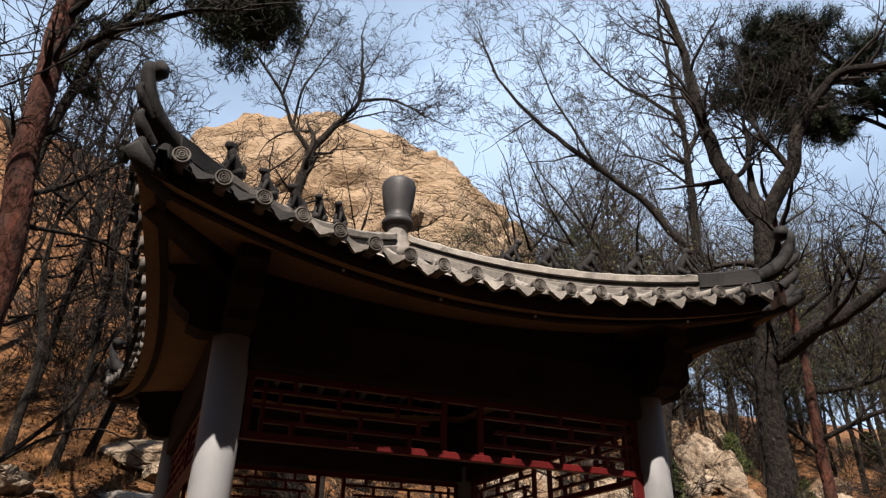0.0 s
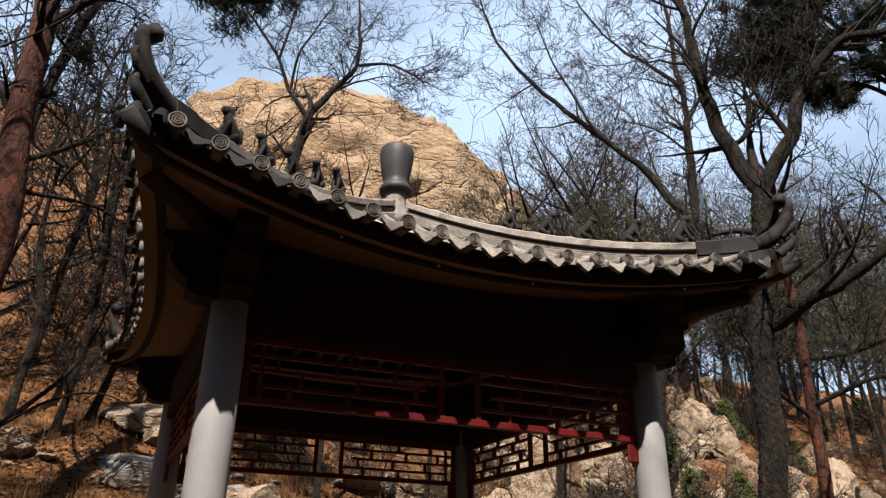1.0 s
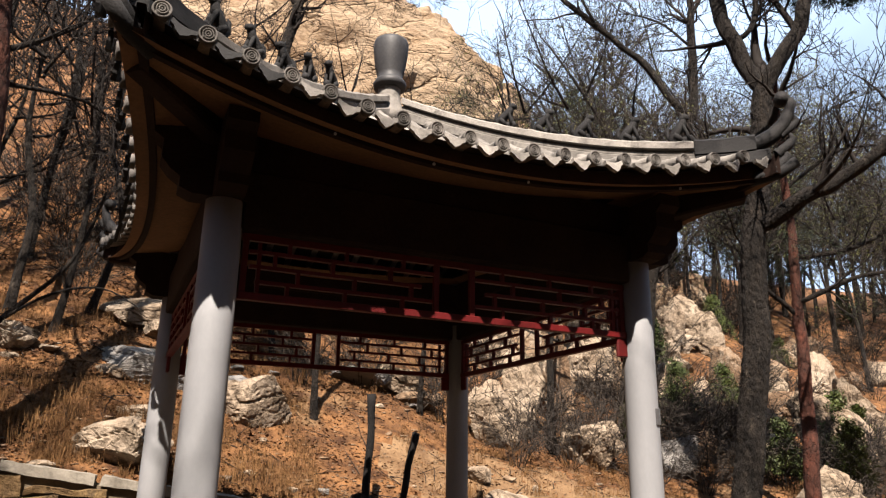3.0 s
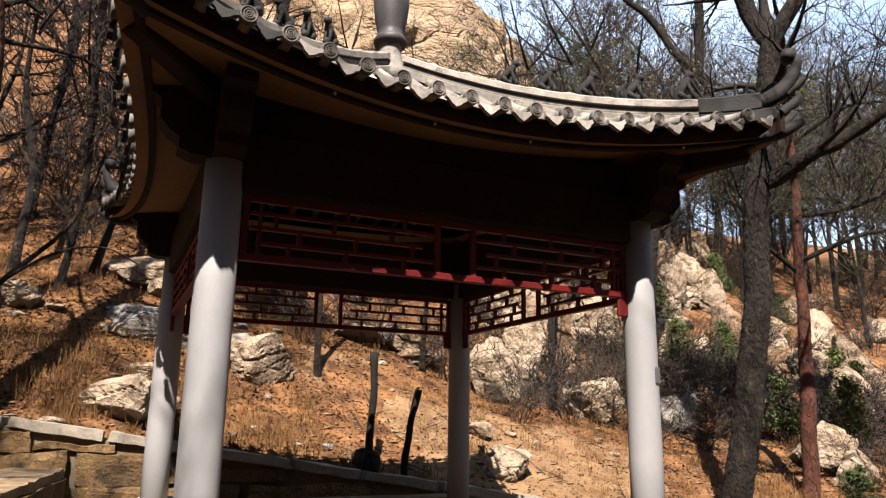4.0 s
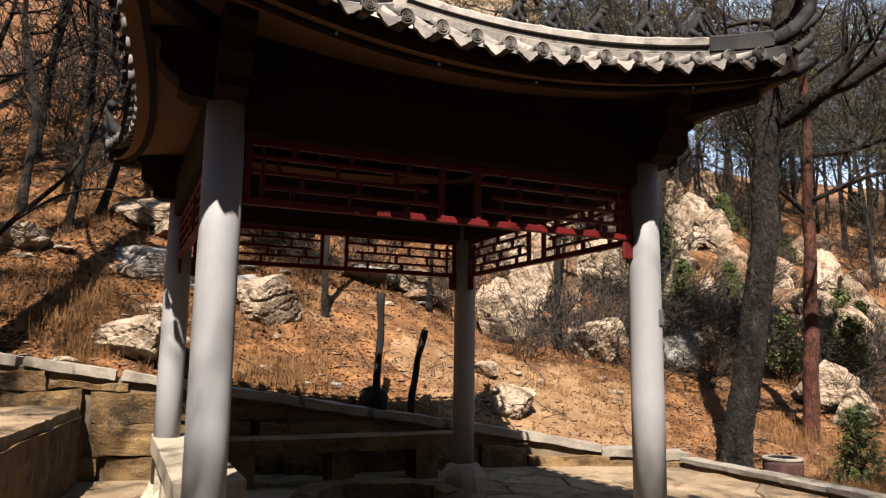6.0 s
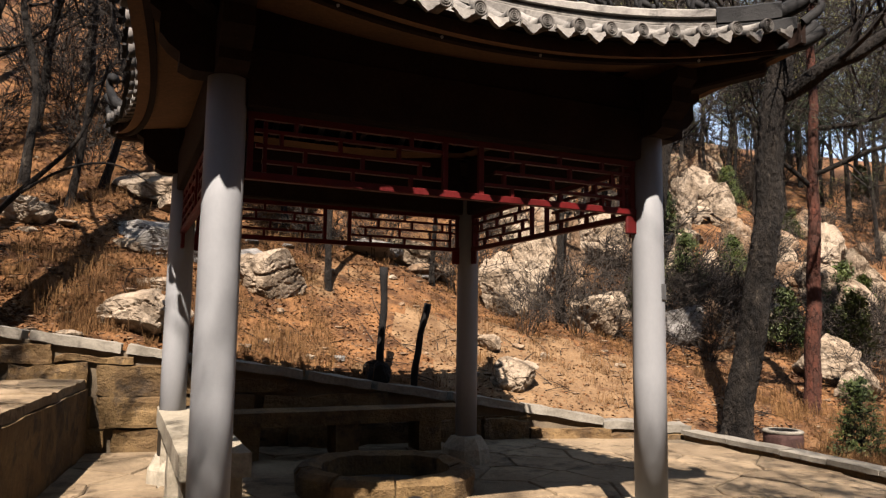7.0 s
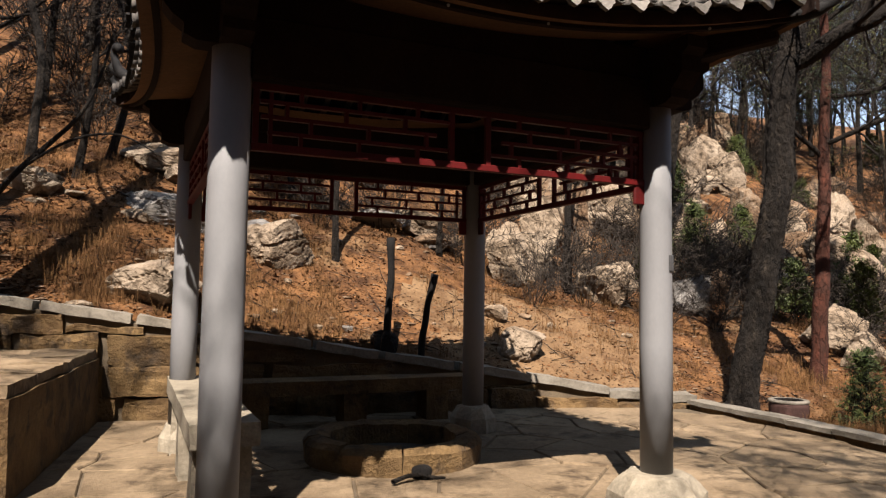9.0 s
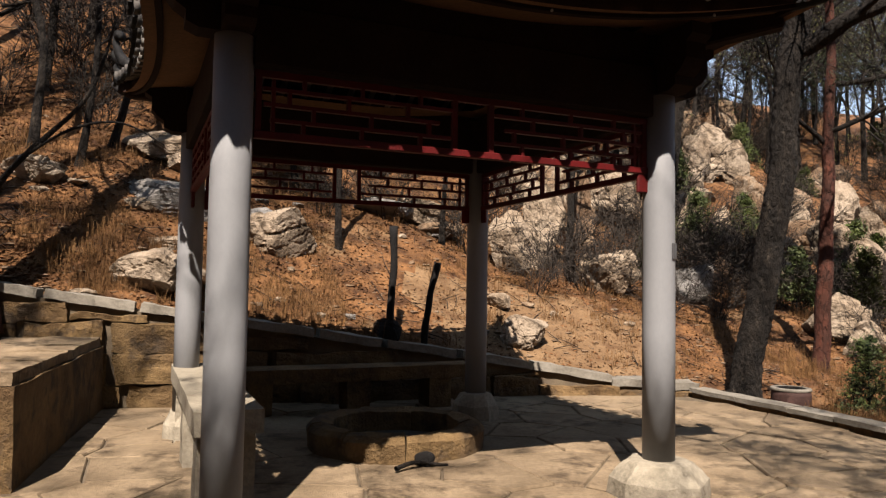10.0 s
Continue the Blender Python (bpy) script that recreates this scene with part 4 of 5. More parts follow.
def tree(name, limbs, label, seed, bark, twig, twig_len=1.3, drawn=True, twigs=7, level=2, trunk_rad=None, n=6, leaf=0, needles=0, rise=0.12, twig_from=0.25, kids=(4, 4, 3), needle_len=0.12, needle_wid=0.006, wild=0.40, limb_bark=None, group="trees on the slope"):
    """limbs: the trunk first, each a few points with a radius at foot and tip, in metres."""
    rnd = random.Random(seed)
    if drawn:
        limbs = [([drawn_out(p) for p in pts], r0, r1) for pts, r0, r1 in limbs]
    foot = Vector(limbs[0][0][0])
    t = thing(name, Matrix.Translation(foot), label, "tree", group)
    tb, ends = Tubes(), []
    for i, (pts, r0, r1) in enumerate(limbs):
        line = [p - foot for p in bend(pts, n)]
        m = len(line)
        line = [p + Vector(noise.noise_vector(p * 1.7 + Vector((seed, i, 0)))) * (min(r0 * 0.35, 0.05) if i == 0 else min(r0 * 0.9, 0.08)) * (0 < k < m - 1) for k, p in enumerate(line)]
        rad = [r0 + (r1 - r0) * k / (m - 1) for k in range(m)]
        if i == 0:
            rad[0] *= 1.45
            if m > 8:
                rad[1] *= 1.15
        one = Tubes()
        if i == 0 and r0 > 0.13 and bark in (M_bark, M_redbark):
            fine = [line[k].lerp(line[k + 1], q / 9) for k in range(m - 1) for q in range(9)] + [line[-1]]
            fr_ = [rad[k] + (rad[k + 1] - rad[k]) * q / 9 for k in range(m - 1) for q in range(9)] + [rad[-1]]
            one.add(fine, fr_, 64, 0.0, 0.019 if bark == M_bark else 0.008)
        else:
            one.add(line, rad, 18 if r0 > 0.12 else 8, 0.3)
        one.done("trunk" if i == 0 else "limb", bark if i == 0 or limb_bark is None else limb_bark, t)
        count = twigs if i else max(2, twigs // 2)
        for j in range(count):
            q = rnd.uniform(twig_from if i else max(twig_from, 0.45), 1.0)
            k = min(int(q * (m - 1)), m - 2)
            ax = (line[k + 1] - line[k]).normalized()
            o = Vector((rnd.gauss(0, 1), rnd.gauss(0, 1), rnd.gauss(0.2, 1)))
            o = (o - ax * o.dot(ax)).normalized()
            shoot(tb, ends, rnd, line[k], ax * 0.6 + o * rnd.uniform(0.5, 1.0), twig_len * rnd.uniform(0.6, 1.2), max(rad[k] * 0.46, 0.010), level, 4, rise, wild, kids)
        shoot(tb, ends, rnd, line[-1], line[-1] - line[-2], twig_len, max(r1 * 0.9, 0.008), level, 4, rise, wild, kids)
    tb.done("twig_crown", twig, t, "fine bare twigs")
    if leaf:
        leaves(ends, rnd, leaf, 0.028, 0.05, "bud_crown", M_leaf, t, "sparse yellow-green young leaves")
    if needles:
        tufts(ends, rnd, needles, needle_len, needle_wid, t, M_needle, "dark green needle brushes")
    return t


tree("oak_tree", [
    (((3.62, 9.0, -0.1), (3.78, 9.0, 0.9), (4.02, 8.9, 2.4), (4.12, 8.8, 3.9), (4.25, 8.65, 5.0), (4.38, 8.56, 6.15)), 0.20, 0.14),
    (((4.36, 8.56, 6.1), (4.1, 8.7, 6.9), (3.9, 8.8, 8.0), (3.83, 8.83, 9.3), (3.69, 8.88, 10.5)), 0.14, 0.05),
    (((4.38, 8.56, 6.1), (4.79, 8.34, 6.82), (5.07, 8.16, 7.58), (5.53, 7.87, 8.1), (6.1, 7.5, 8.0)), 0.125, 0.05),
    (((4.2, 8.7, 4.2), (4.65, 8.4, 4.48), (5.0, 8.2, 4.62), (5.42, 7.94, 4.95), (6.1, 7.6, 5.5)), 0.12, 0.06),
    (((4.1, 8.75, 6.9), (4.3, 8.6, 7.0), (4.42, 8.55, 7.5), (4.40, 8.55, 7.75)), 0.05, 0.03),
    (((4.79, 8.34, 6.82), (4.55, 8.45, 7.5), (4.5, 8.5, 8.2)), 0.05, 0.02),
], "large dark-barked bare tree with forked crown behind the kerb", 5, M_bark, M_twig, 1.4, twigs=10, level=3, rise=0.1, kids=(4, 4, 3))
tree("red_pine", [
    (((5.33, 10.5, 0.0), (5.40, 10.45, 1.5), (5.43, 10.45, 3.0), (5.47, 10.4, 4.6), (5.5, 10.4, 7.5)), 0.135, 0.05),
    (((5.45, 10.45, 3.4), (4.9, 10.3, 3.8), (4.6, 10.2, 4.4)), 0.045, 0.02),
    (((5.47, 10.4, 3.6), (6.2, 10.0, 3.9), (6.9, 9.7, 4.0)), 0.05, 0.02),
    (((5.48, 10.4, 4.3), (6.3, 10.2, 4.4), (7.1, 10.0, 4.9)), 0.05, 0.02),
    (((5.48, 10.4, 4.9), (5.0, 10.6, 5.2), (4.4, 10.7, 5.6)), 0.04, 0.015),
    (((5.5, 10.4, 5.4), (6.2, 10.0, 5.9), (7.0, 9.8, 5.9)), 0.04, 0.015),
], "slim red-barked pine with thin level branches", 6, M_redbark, M_twig, 1.1, limb_bark=M_bark, twigs=5, level=2, needles=4, rise=0.02, needle_len=0.09)
tree("red_pine", [
    (((-4.5, 6.85, 0.8), (-4.48, 6.75, 2.6), (-4.45, 6.65, 4.4), (-4.55, 6.55, 5.9), (-4.58, 6.5, 7.3), (-4.6, 6.45, 9.0)), 0.19, 0.13),
    (((-4.58, 6.5, 6.9), (-3.9, 6.4, 7.35), (-3.1, 6.3, 7.55), (-2.4, 6.2, 7.5)), 0.06, 0.02),
    (((-4.6, 6.5, 7.6), (-3.6, 6.0, 8.0), (-2.7, 5.8, 8.0)), 0.06, 0.02),
    (((-4.5, 6.6, 5.2), (-4.0, 6.9, 5.6), (-3.6, 7.1, 6.2)), 0.04, 0.015),
    (((-4.5, 6.6, 5.8), (-5.0, 6.9, 6.6), (-5.3, 7.1, 7.4)), 0.045, 0.015),
    (((-4.5, 6.65, 4.9), (-3.9, 7.3, 5.0), (-3.4, 7.8, 4.8)), 0.035, 0.012),
], "tall leaning pine with flaking rust-red bark", 7, M_redbark, M_twig, 0.9, limb_bark=M_bark, twigs=11, level=3, rise=0.05, kids=(3, 4, 3))


def pine_bough(seed, limbs, label, per=26, shoots=16):
    return tree("pine_tree", limbs, label, seed, M_bark, M_twig, 0.62, twigs=shoots, level=2, needles=per, rise=0.05, twig_from=0.4, needle_len=0.12, needle_wid=0.009, kids=(4, 4, 3))


pine_bough(8, [
    (((-5.6, 7.8, 1.9), (-5.4, 7.8, 5.0), (-4.9, 7.7, 8.0), (-4.0, 7.6, 9.3), (-3.2, 7.5, 9.7)), 0.12, 0.03),
    (((-4.0, 7.6, 9.3), (-3.3, 7.5, 9.1), (-2.75, 7.4, 8.6)), 0.04, 0.015),
    (((-3.6, 7.5, 9.55), (-3.0, 7.4, 9.2), (-2.35, 7.4, 8.6)), 0.04, 0.015),
    (((-3.6, 7.5, 9.4), (-3.0, 7.4, 8.9), (-2.7, 7.4, 8.2)), 0.035, 0.012)], "dark pine bough drooping over the roof corner", 22)
pine_bough(9, [
    (((8.6, 9.6, -0.6), (8.3, 9.4, 4.0), (7.6, 9.2, 7.5), (6.7, 9.1, 9.0), (5.6, 9.1, 9.8)), 0.15, 0.04),
    (((6.7, 9.1, 9.0), (5.9, 9.2, 9.1), (5.0, 9.3, 8.9)), 0.05, 0.02),
    (((7.4, 9.2, 7.9), (6.6, 9.3, 8.5), (5.7, 9.3, 8.3)), 0.05, 0.02),
    (((6.7, 9.1, 9.0), (6.0, 9.0, 9.7), (5.2, 9.1, 9.7)), 0.05, 0.02),
    (((7.6, 9.2, 7.5), (7.2, 9.0, 8.6), (6.6, 8.9, 9.9)), 0.05, 0.02),
    (((7.2, 9.2, 8.3), (6.4, 9.2, 8.9), (5.4, 9.2, 9.3)), 0.05, 0.02)], "dark needled pine crown hanging against the sky", 46, 24)

tree("bare_tree", [
    (((-4.3, 15.2, 3.4), (-4.0, 15.2, 6.5), (-3.75, 15.2, 9.2), (-3.6, 15.25, 10.6), (-3.36, 15.3, 11.85)), 0.2, 0.13),
    (((-3.36, 15.3, 11.8), (-3.9, 15.2, 12.6), (-4.25, 15.1, 13.5), (-5.2, 14.8, 14.9)), 0.085, 0.025),
    (((-3.36, 15.3, 11.85), (-2.8, 15.4, 12.8), (-2.25, 15.5, 13.65), (-2.3, 15.5, 14.9), (-2.35, 15.5, 16.0)), 0.10, 0.025),
    (((-2.25, 15.5, 13.65), (-1.5, 15.6, 13.8), (-0.9, 15.6, 13.5), (-0.4, 15.6, 13.2)), 0.05, 0.02),
    (((-2.9, 15.4, 12.6), (-2.3, 15.4, 13.0), (-1.5, 15.5, 13.3)), 0.04, 0.015),
    (((-3.9, 15.2, 12.6), (-3.7, 15.2, 13.9), (-3.1, 15.3, 15.3)), 0.05, 0.02),
    (((-4.25, 15.1, 13.5), (-4.0, 15.0, 14.7), (-3.6, 15.0, 16.3)), 0.045, 0.02),
], "bare spreading tree in front of the granite dome", 12, M_bark, M_twig, 1.5, twigs=13, level=3, rise=0.12, kids=(4, 4, 3))
tree("bare_tree", [
    (((3.95, 13.6, 1.2), (4.1, 13.4, 4.0), (4.5, 13.2, 6.0), (5.1, 13.0, 7.9)), 0.15, 0.11),
    (((5.1, 13.05, 7.8), (4.24, 13.34, 9.4), (2.6, 13.76, 11.3), (1.45, 13.9, 12.9), (0.92, 13.97, 14.6)), 0.095, 0.018),
    (((5.15, 13.0, 7.9), (5.3, 12.95, 10.4), (5.24, 12.98, 12.2), (5.19, 13.0, 14.9)), 0.11, 0.03),
    (((5.28, 12.95, 11.2), (4.6, 13.2, 12.0), (3.96, 13.4, 12.8), (3.17, 13.6, 14.4)), 0.055, 0.015),
    (((3.4, 13.5, 10.4), (2.7, 13.7, 12.2), (2.2, 13.8, 14.0)), 0.04, 0.012),
    (((5.3, 12.95, 10.2), (5.9, 12.7, 11.4), (6.4, 12.4, 13.0)), 0.05, 0.015),
    (((5.3, 12.95, 9.4), (4.7, 13.2, 10.2), (4.0, 13.5, 10.6)), 0.035, 0.012),
], "tall bare tree with long pale limbs against the sky", 13, M_bark, M_paletwig, 1.6, twigs=14, level=3, rise=0.12, leaf=1, kids=(4, 4, 3))
for k, (x, y, top, lean, r) in enumerate(((-5.75, 9.8, 7.5, -0.1, 0.075), (-5.1, 9.8, 7.0, 0.05, 0.06), (-5.05, 10.6, 7.6, 0.05, 0.065), (-6.6, 11.5, 9.5, 0.3, 0.08), (-7.9, 12.0, 9.0, -0.3, 0.09),
                                         (-4.9, 12.6, 9.5, -0.4, 0.09), (-7.3, 14.2, 10.5, 0.2, 0.11), (-1.6, 10.3, 6.2, 0.1, 0.055), (-0.15, 12.1, 7.0, 0.1, 0.05), (2.04, 12.2, 6.5, 0.25, 0.075), (-2.5, 11.6, 7.0, -0.1, 0.06))):
    z = hill0(x, y) - 0.1
    rnd = random.Random(k)
    h = top - z
    limbs = [(((x, y, z), (x + 0.12 * rnd.gauss(0, 1) + lean * 0.4, y, z + h * 0.33), (x + lean * 0.8 + rnd.gauss(0, 0.1), y, z + h * 0.66), (x + lean * 1.6, y, top)), r, r * 0.35)]
    for j in range(6):
        q = rnd.uniform(0.35, 0.95)
        p = Vector((x + lean * 1.5 * q, y, z + h * q))
        w = Vector((rnd.gauss(0, 1), rnd.gauss(0, 0.7), rnd.uniform(0.2, 0.9))).normalized()
        limbs.append((((*p,), (*(p + w * 0.7),), (*(p + w * 1.3 + Vector((0, 0, 0.35))),)), r * 0.4, r * 0.14))
    tree("young_tree", limbs, "slender bare young tree on the leaf-strewn slope", 30 + k, M_bark, M_twig, 1.0, twigs=4, level=2, n=4, rise=0.08, kids=(3, 4, 3), group="young trees on the slope")
tb = Tubes()
branch = thing("fallen_branch", pose(-5.2, 8.3, 2.3), "crooked bare branch leaning across the slope", "branch")
tb.add([drawn_out(p) - Vector((-5.2, 8.3, 2.3)) for p in bend(((-5.4, 8.3, 2.2), (-4.9, 8.2, 2.7), (-4.2, 8.2, 3.4), (-3.9, 8.2, 4.3)), 6)], [0.05 - 0.002 * i for i in range(19)], 8, 0.3)
tb.add([drawn_out(p) - Vector((-5.2, 8.3, 2.3)) for p in bend(((-4.9, 8.2, 2.7), (-4.3, 8.1, 3.0), (-3.7, 8.0, 3.05), (-3.2, 8.0, 2.8)), 5)], [0.022 - 0.001 * i for i in range(16)], 6, 0.3)
tb.done("bough", M_bark, branch)

# woods further off: a few kinds, repeated
kinds = []
for k, (kind, twg, lf, nd) in enumerate((("bare", M_twig, 0, 0), ("bare", M_paletwig, 1, 0), ("bare", M_twig, 0, 0), ("pine", M_twig, 0, 16), ("bare", M_paletwig, 2, 0))):
    rnd = random.Random(70 + k)
    limbs = [(((0, 0, -0.3), (rnd.gauss(0, 0.15), rnd.gauss(0, 0.15), 2.2), (rnd.gauss(0, 0.3), rnd.gauss(0, 0.3), 4.4), (rnd.gauss(0, 0.4), rnd.gauss(0, 0.4), 6.5)), 0.06, 0.025)]
    for j in range(9):
        q = rnd.uniform(0.3, 1.0)
        a = rnd.uniform(0, 6.28)
        w = Vector((math.cos(a), math.sin(a), rnd.uniform(0.3, 1.1) if kind == "bare" else rnd.uniform(-0.05, 0.3)))
        p = Vector((0, 0, 6.3 * q))
        limbs.append((((*p,), (*(p + w * 0.8),), (*(p + w * 1.7 + Vector((0, 0, 0.4 if kind == "bare" else 0.1))),)), 0.036, 0.012))
    t = tree("far_tree" if kind == "bare" else "far_pine", limbs, "bare grey-brown tree of the woods, uphill and added behind" if kind == "bare" else "dark green pine of the woods uphill and of the screen added behind", 80 + k, M_bark, twg, 1.3, twigs=5, level=2, n=3, leaf=lf, needles=nd, kids=(4, 3, 2), drawn=False, rise=0.1 if kind == "bare" else 0.02, needle_len=0.2, group="woods beyond")
    kinds.append(t)
rnd = random.Random(21)
spots = []
tries = 0
while len(spots) < 78 and tries < 6000:
    tries += 1
    y = rnd.uniform(11, 46) if len(spots) < 120 else rnd.uniform(40, 70)
    x = rnd.uniform(-0.72, 0.80) * y
    az = math.degrees(math.atan2(x, y))
    if -29 < az < 17 and y < 24:
        continue
    if -29 < az < 10 and y > 14:
        continue
    if rnd.random() < (0.87 if x < 0 else 0.74):
        continue
    if az > 15 and y < 25:
        continue
    if min([abs(x - a) + abs(y - b) for a, b in spots] + [9]) < 1.1:
        continue
    spots.append((x, y))
for i, (x, y) in enumerate(spots):
    k = rnd.choice((1, 4, 1, 4, 0, 1, 4) if x > 0 else (0, 2, 0, 2, 3, 1))
    s = rnd.uniform(0.75, 1.35) * (1.0 if y < 25 else 1.25)
    m = pose(x, y, hill(x, y) - 0.05, rnd.uniform(-4, 4), rnd.uniform(-4, 4), rnd.uniform(0, 360)) @ Matrix.Scale(s, 4)
    if i < len(kinds):
        kinds[i].matrix_world = m
    else:
        src = kinds[k]
        c = copy_thing(src, m)
        c.matrix_basis = m
# woods along the crest
for _ in range(24):
    y = rnd.uniform(30, 58)
    x = y * math.tan(radians(rnd.uniform(13, 37)))
    c = copy_thing(kinds[rnd.choice((0, 1, 3, 4))], Matrix())
    c.matrix_basis = pose(x, y, hill(x, y) - 0.1, 0, 0, rnd.uniform(0, 360)) @ Matrix.Scale(rnd.uniform(0.8, 1.2), 4)
# trees in front of the dome's foot and beside it
for x, y, k, s, r in ((-2.6, 20.5, 0, 0.95, 40), (-5.6, 19.5, 2, 0.95, 90), (-0.6, 21.5, 2, 0.85, 10), (0.9, 22, 0, 0.8, 200), (3.1, 25, 3, 1.35, 0), (2.9, 21, 4, 1.3, 120), (4.1, 20, 4, 1.35, 20), (4.9, 21.5, 1, 1.4, 300), (5.7, 19.5, 1, 1.3, 80)  ):
    c = copy_thing(kinds[k], Matrix())
    c.matrix_basis = pose(x, y, hill(x, y) - 0.05, 0, 0, r) @ Matrix.Scale(s, 4)
# trees behind the walker, whose shade falls on the paving
for x, y, s, r in ((4.5, 0.2, 1.3, 130), (6.2, 0.9, 1.3, 250), (5.3, 1.4, 1.2, 20), (-7.6, 5.4, 1.5, 60), (-8.8, 7.0, 1.5, 150), (-7.0, 3.8, 1.7, 250), (5.7, -1.0, 1.55, 170)):
    c = copy_thing(kinds[2], Matrix())
    c.matrix_basis = pose(x, y, hill(x, y) if y < -5 else -0.25, 0, 0, r) @ Matrix.Scale(s, 4)
for x, y, s, r in ((-7.6, -1.2, 1.6, 35), (6.1, 0.2, 1.3, 80), (5.9, -1.4, 1.4, 110)):
    c = copy_thing(kinds[3], Matrix())
    c.matrix_basis = pose(x, y, -0.3, 0, 0, r) @ Matrix.Scale(s, 4)
# two unseen pine rows, added to shade the paving and cut its bounce
for row, (y0, s0) in enumerate(((-3.4, 1.1), (-5.6, 1.35))):
    for q in range(11):
        c = copy_thing(kinds[3], Matrix())
        x = -7.2 + 1.45 * q + 0.5 * row
        c.matrix_basis = pose(x, y0 + 0.5 * math.sin(q * 2.3 + row), -0.3, 0, 0, q * 77 + row * 40) @ Matrix.Scale(s0 + 0.06 * math.sin(q * 5.1), 4)
# more unseen trees, added behind to block sky light
for i in range(30):
    a = rnd.uniform(-2.4, 2.4)
    d = rnd.uniform(16, 40)
    x, y = d * math.sin(a), -d * math.cos(a)
    if y > -11 and abs(x) < 14:
        continue
    c = copy_thing(kinds[rnd.choice((0, 2, 3, 3))], Matrix())
    c.matrix_basis = pose(x, y, hill(x, y), 0, 0, rnd.uniform(0, 360)) @ Matrix.Scale(rnd.uniform(0.9, 1.2), 4)

# evergreen shrub at the right
shrub = thing("evergreen_shrub", Matrix.Translation(drawn_out((4.72, 8.25, -0.3))), "small bright evergreen conifer shrub beyond the kerb", "shrub")
shrub.scale = (0.85, 0.85, 0.85)
tb, ends = Tubes(), []
rnd = random.Random(3)
tb.add([Vector((0, 0, -0.1)), Vector((0.02, 0, 0.6)), Vector((0, 0.02, 1.4))], [0.02, 0.015, 0.006], 6)
for j in range(60):
    h = rnd.uniform(0.05, 1.35)
    a = rnd.uniform(0, 6.28)
    shoot(tb, ends, rnd, Vector((0, 0, h)), Vector((math.cos(a), math.sin(a), 0.5)), 0.34 * (1.5 - h) / 1.3 + 0.05, 0.006, 1, 4, 0.2, 0.3, (5,))
tb.done("stem_frame", M_twig, shrub)
leaves(ends, rnd, 10, 0.03, 0.035, "foliage", M_bush, shrub, "dense green scale foliage")
for x, y, s in ((6.2, 13.0, 1.0), (7.2, 12.6, 1.2), (5.2, 15.2, 1.2), (8.2, 14.8, 1.4), (5.1, 7.6, 0.8), (4.4, 15.0, 1.0)):
    c = copy_thing(shrub, Matrix())
    x, y = x * S, y * S
    c.matrix_basis = pose(x, y, hill(x, y) - 0.05, 0, 0, x * 70) @ Matrix.Scale(s, 4)

# ---- litter, dry grass and pebbles on the slope ----
rnd = random.Random(17)
lv, lf, sv, sf, pv, pf = [], [], [], [], [], []
oct_f = ((0, 2, 4), (2, 1, 4), (1, 3, 4), (3, 0, 4), (2, 0, 5), (1, 2, 5), (3, 1, 5), (0, 3, 5))
count = 0
while count < 85000:
    y = 8.2 + 15 * rnd.random() ** 1.7
    x = rnd.uniform(-0.75, 0.75) * y
    if (y < wall_y(min(x, 3.46)) + 0.42 and x < kerb_x(y) + 0.32) or x < -8.5:
        continue
    count += 1
    z = hill(x, y)
    g = noise.noise(Vector((x * 0.55, y * 0.55, 3)))
    if rnd.random() < 0.78:
        if noise.noise(Vector((x * 0.9, y * 0.9, 8))) < rnd.uniform(-0.75, 0.15) or rnd.random() < 0.6 * bare(x, y):
            continue
        k = len(lv)
        s = rnd.uniform(0.012, 0.038)
        a = rnd.uniform(0, 6.28)
        u = Vector((math.cos(a), math.sin(a), rnd.gauss(0, 0.35))) * s
        w = Vector((-math.sin(a), math.cos(a), rnd.gauss(0.1, 0.4))) * s * 0.55
        o = Vector((x, y, z + 0.012))
        lv += [o - u, o + w, o + u, o - w]
        lf.append((k, k + 1, k + 2, k + 3))
    elif g > -0.05 and rnd.random() < 0.45 * (1 - 0.7 * bare(x, y)):
        tall = 2.1 if rnd.random() < 0.22 else 1.0
        for _ in range(12 if tall == 1.0 else 34):
            k = len(sv)
            a = rnd.uniform(0, 6.28)
            h = rnd.uniform(0.05, 0.15) * tall
            o = Vector((x + rnd.gauss(0, 0.04 * tall), y + rnd.gauss(0, 0.04 * tall), z))
            e = Vector((math.cos(a), math.sin(a), 0))
            t = e.cross(Vector((0, 0, 1))) * 0.0026
            b = rnd.uniform(0.2, 0.9)
            mid = o + e * h * 0.3 * b + Vector((0, 0, h * 0.7))
            sv += [o - t, o + t, mid + t * 0.7, mid - t * 0.7, o + e * h * b + Vector((0, 0, h * (1.1 - 0.5 * b)))]
            sf += [(k, k + 1, k + 2, k + 3), (k + 3, k + 2, k + 4)]
    elif rnd.random() < 0.85:
        k = len(pv)
        s = rnd.uniform(0.008, 0.030) * (rnd.uniform(1.8, 3.2) if rnd.random() < 0.08 else 1)
        o = Vector((x, y, z))
        pv += [o + Vector(q) * s * rnd.uniform(0.7, 1.2) for q in ((1.2, 0, 0.1), (-1.1, 0.3, 0.12), (0.2, 0.9, 0.15), (-0.1, -0.9, 0.05), (0.3 * math.sin(k), 0.3 * math.cos(k), 0.35), (0, 0, -0.6))]
        pf += [tuple(k + i for i in f) for f in oct_f]
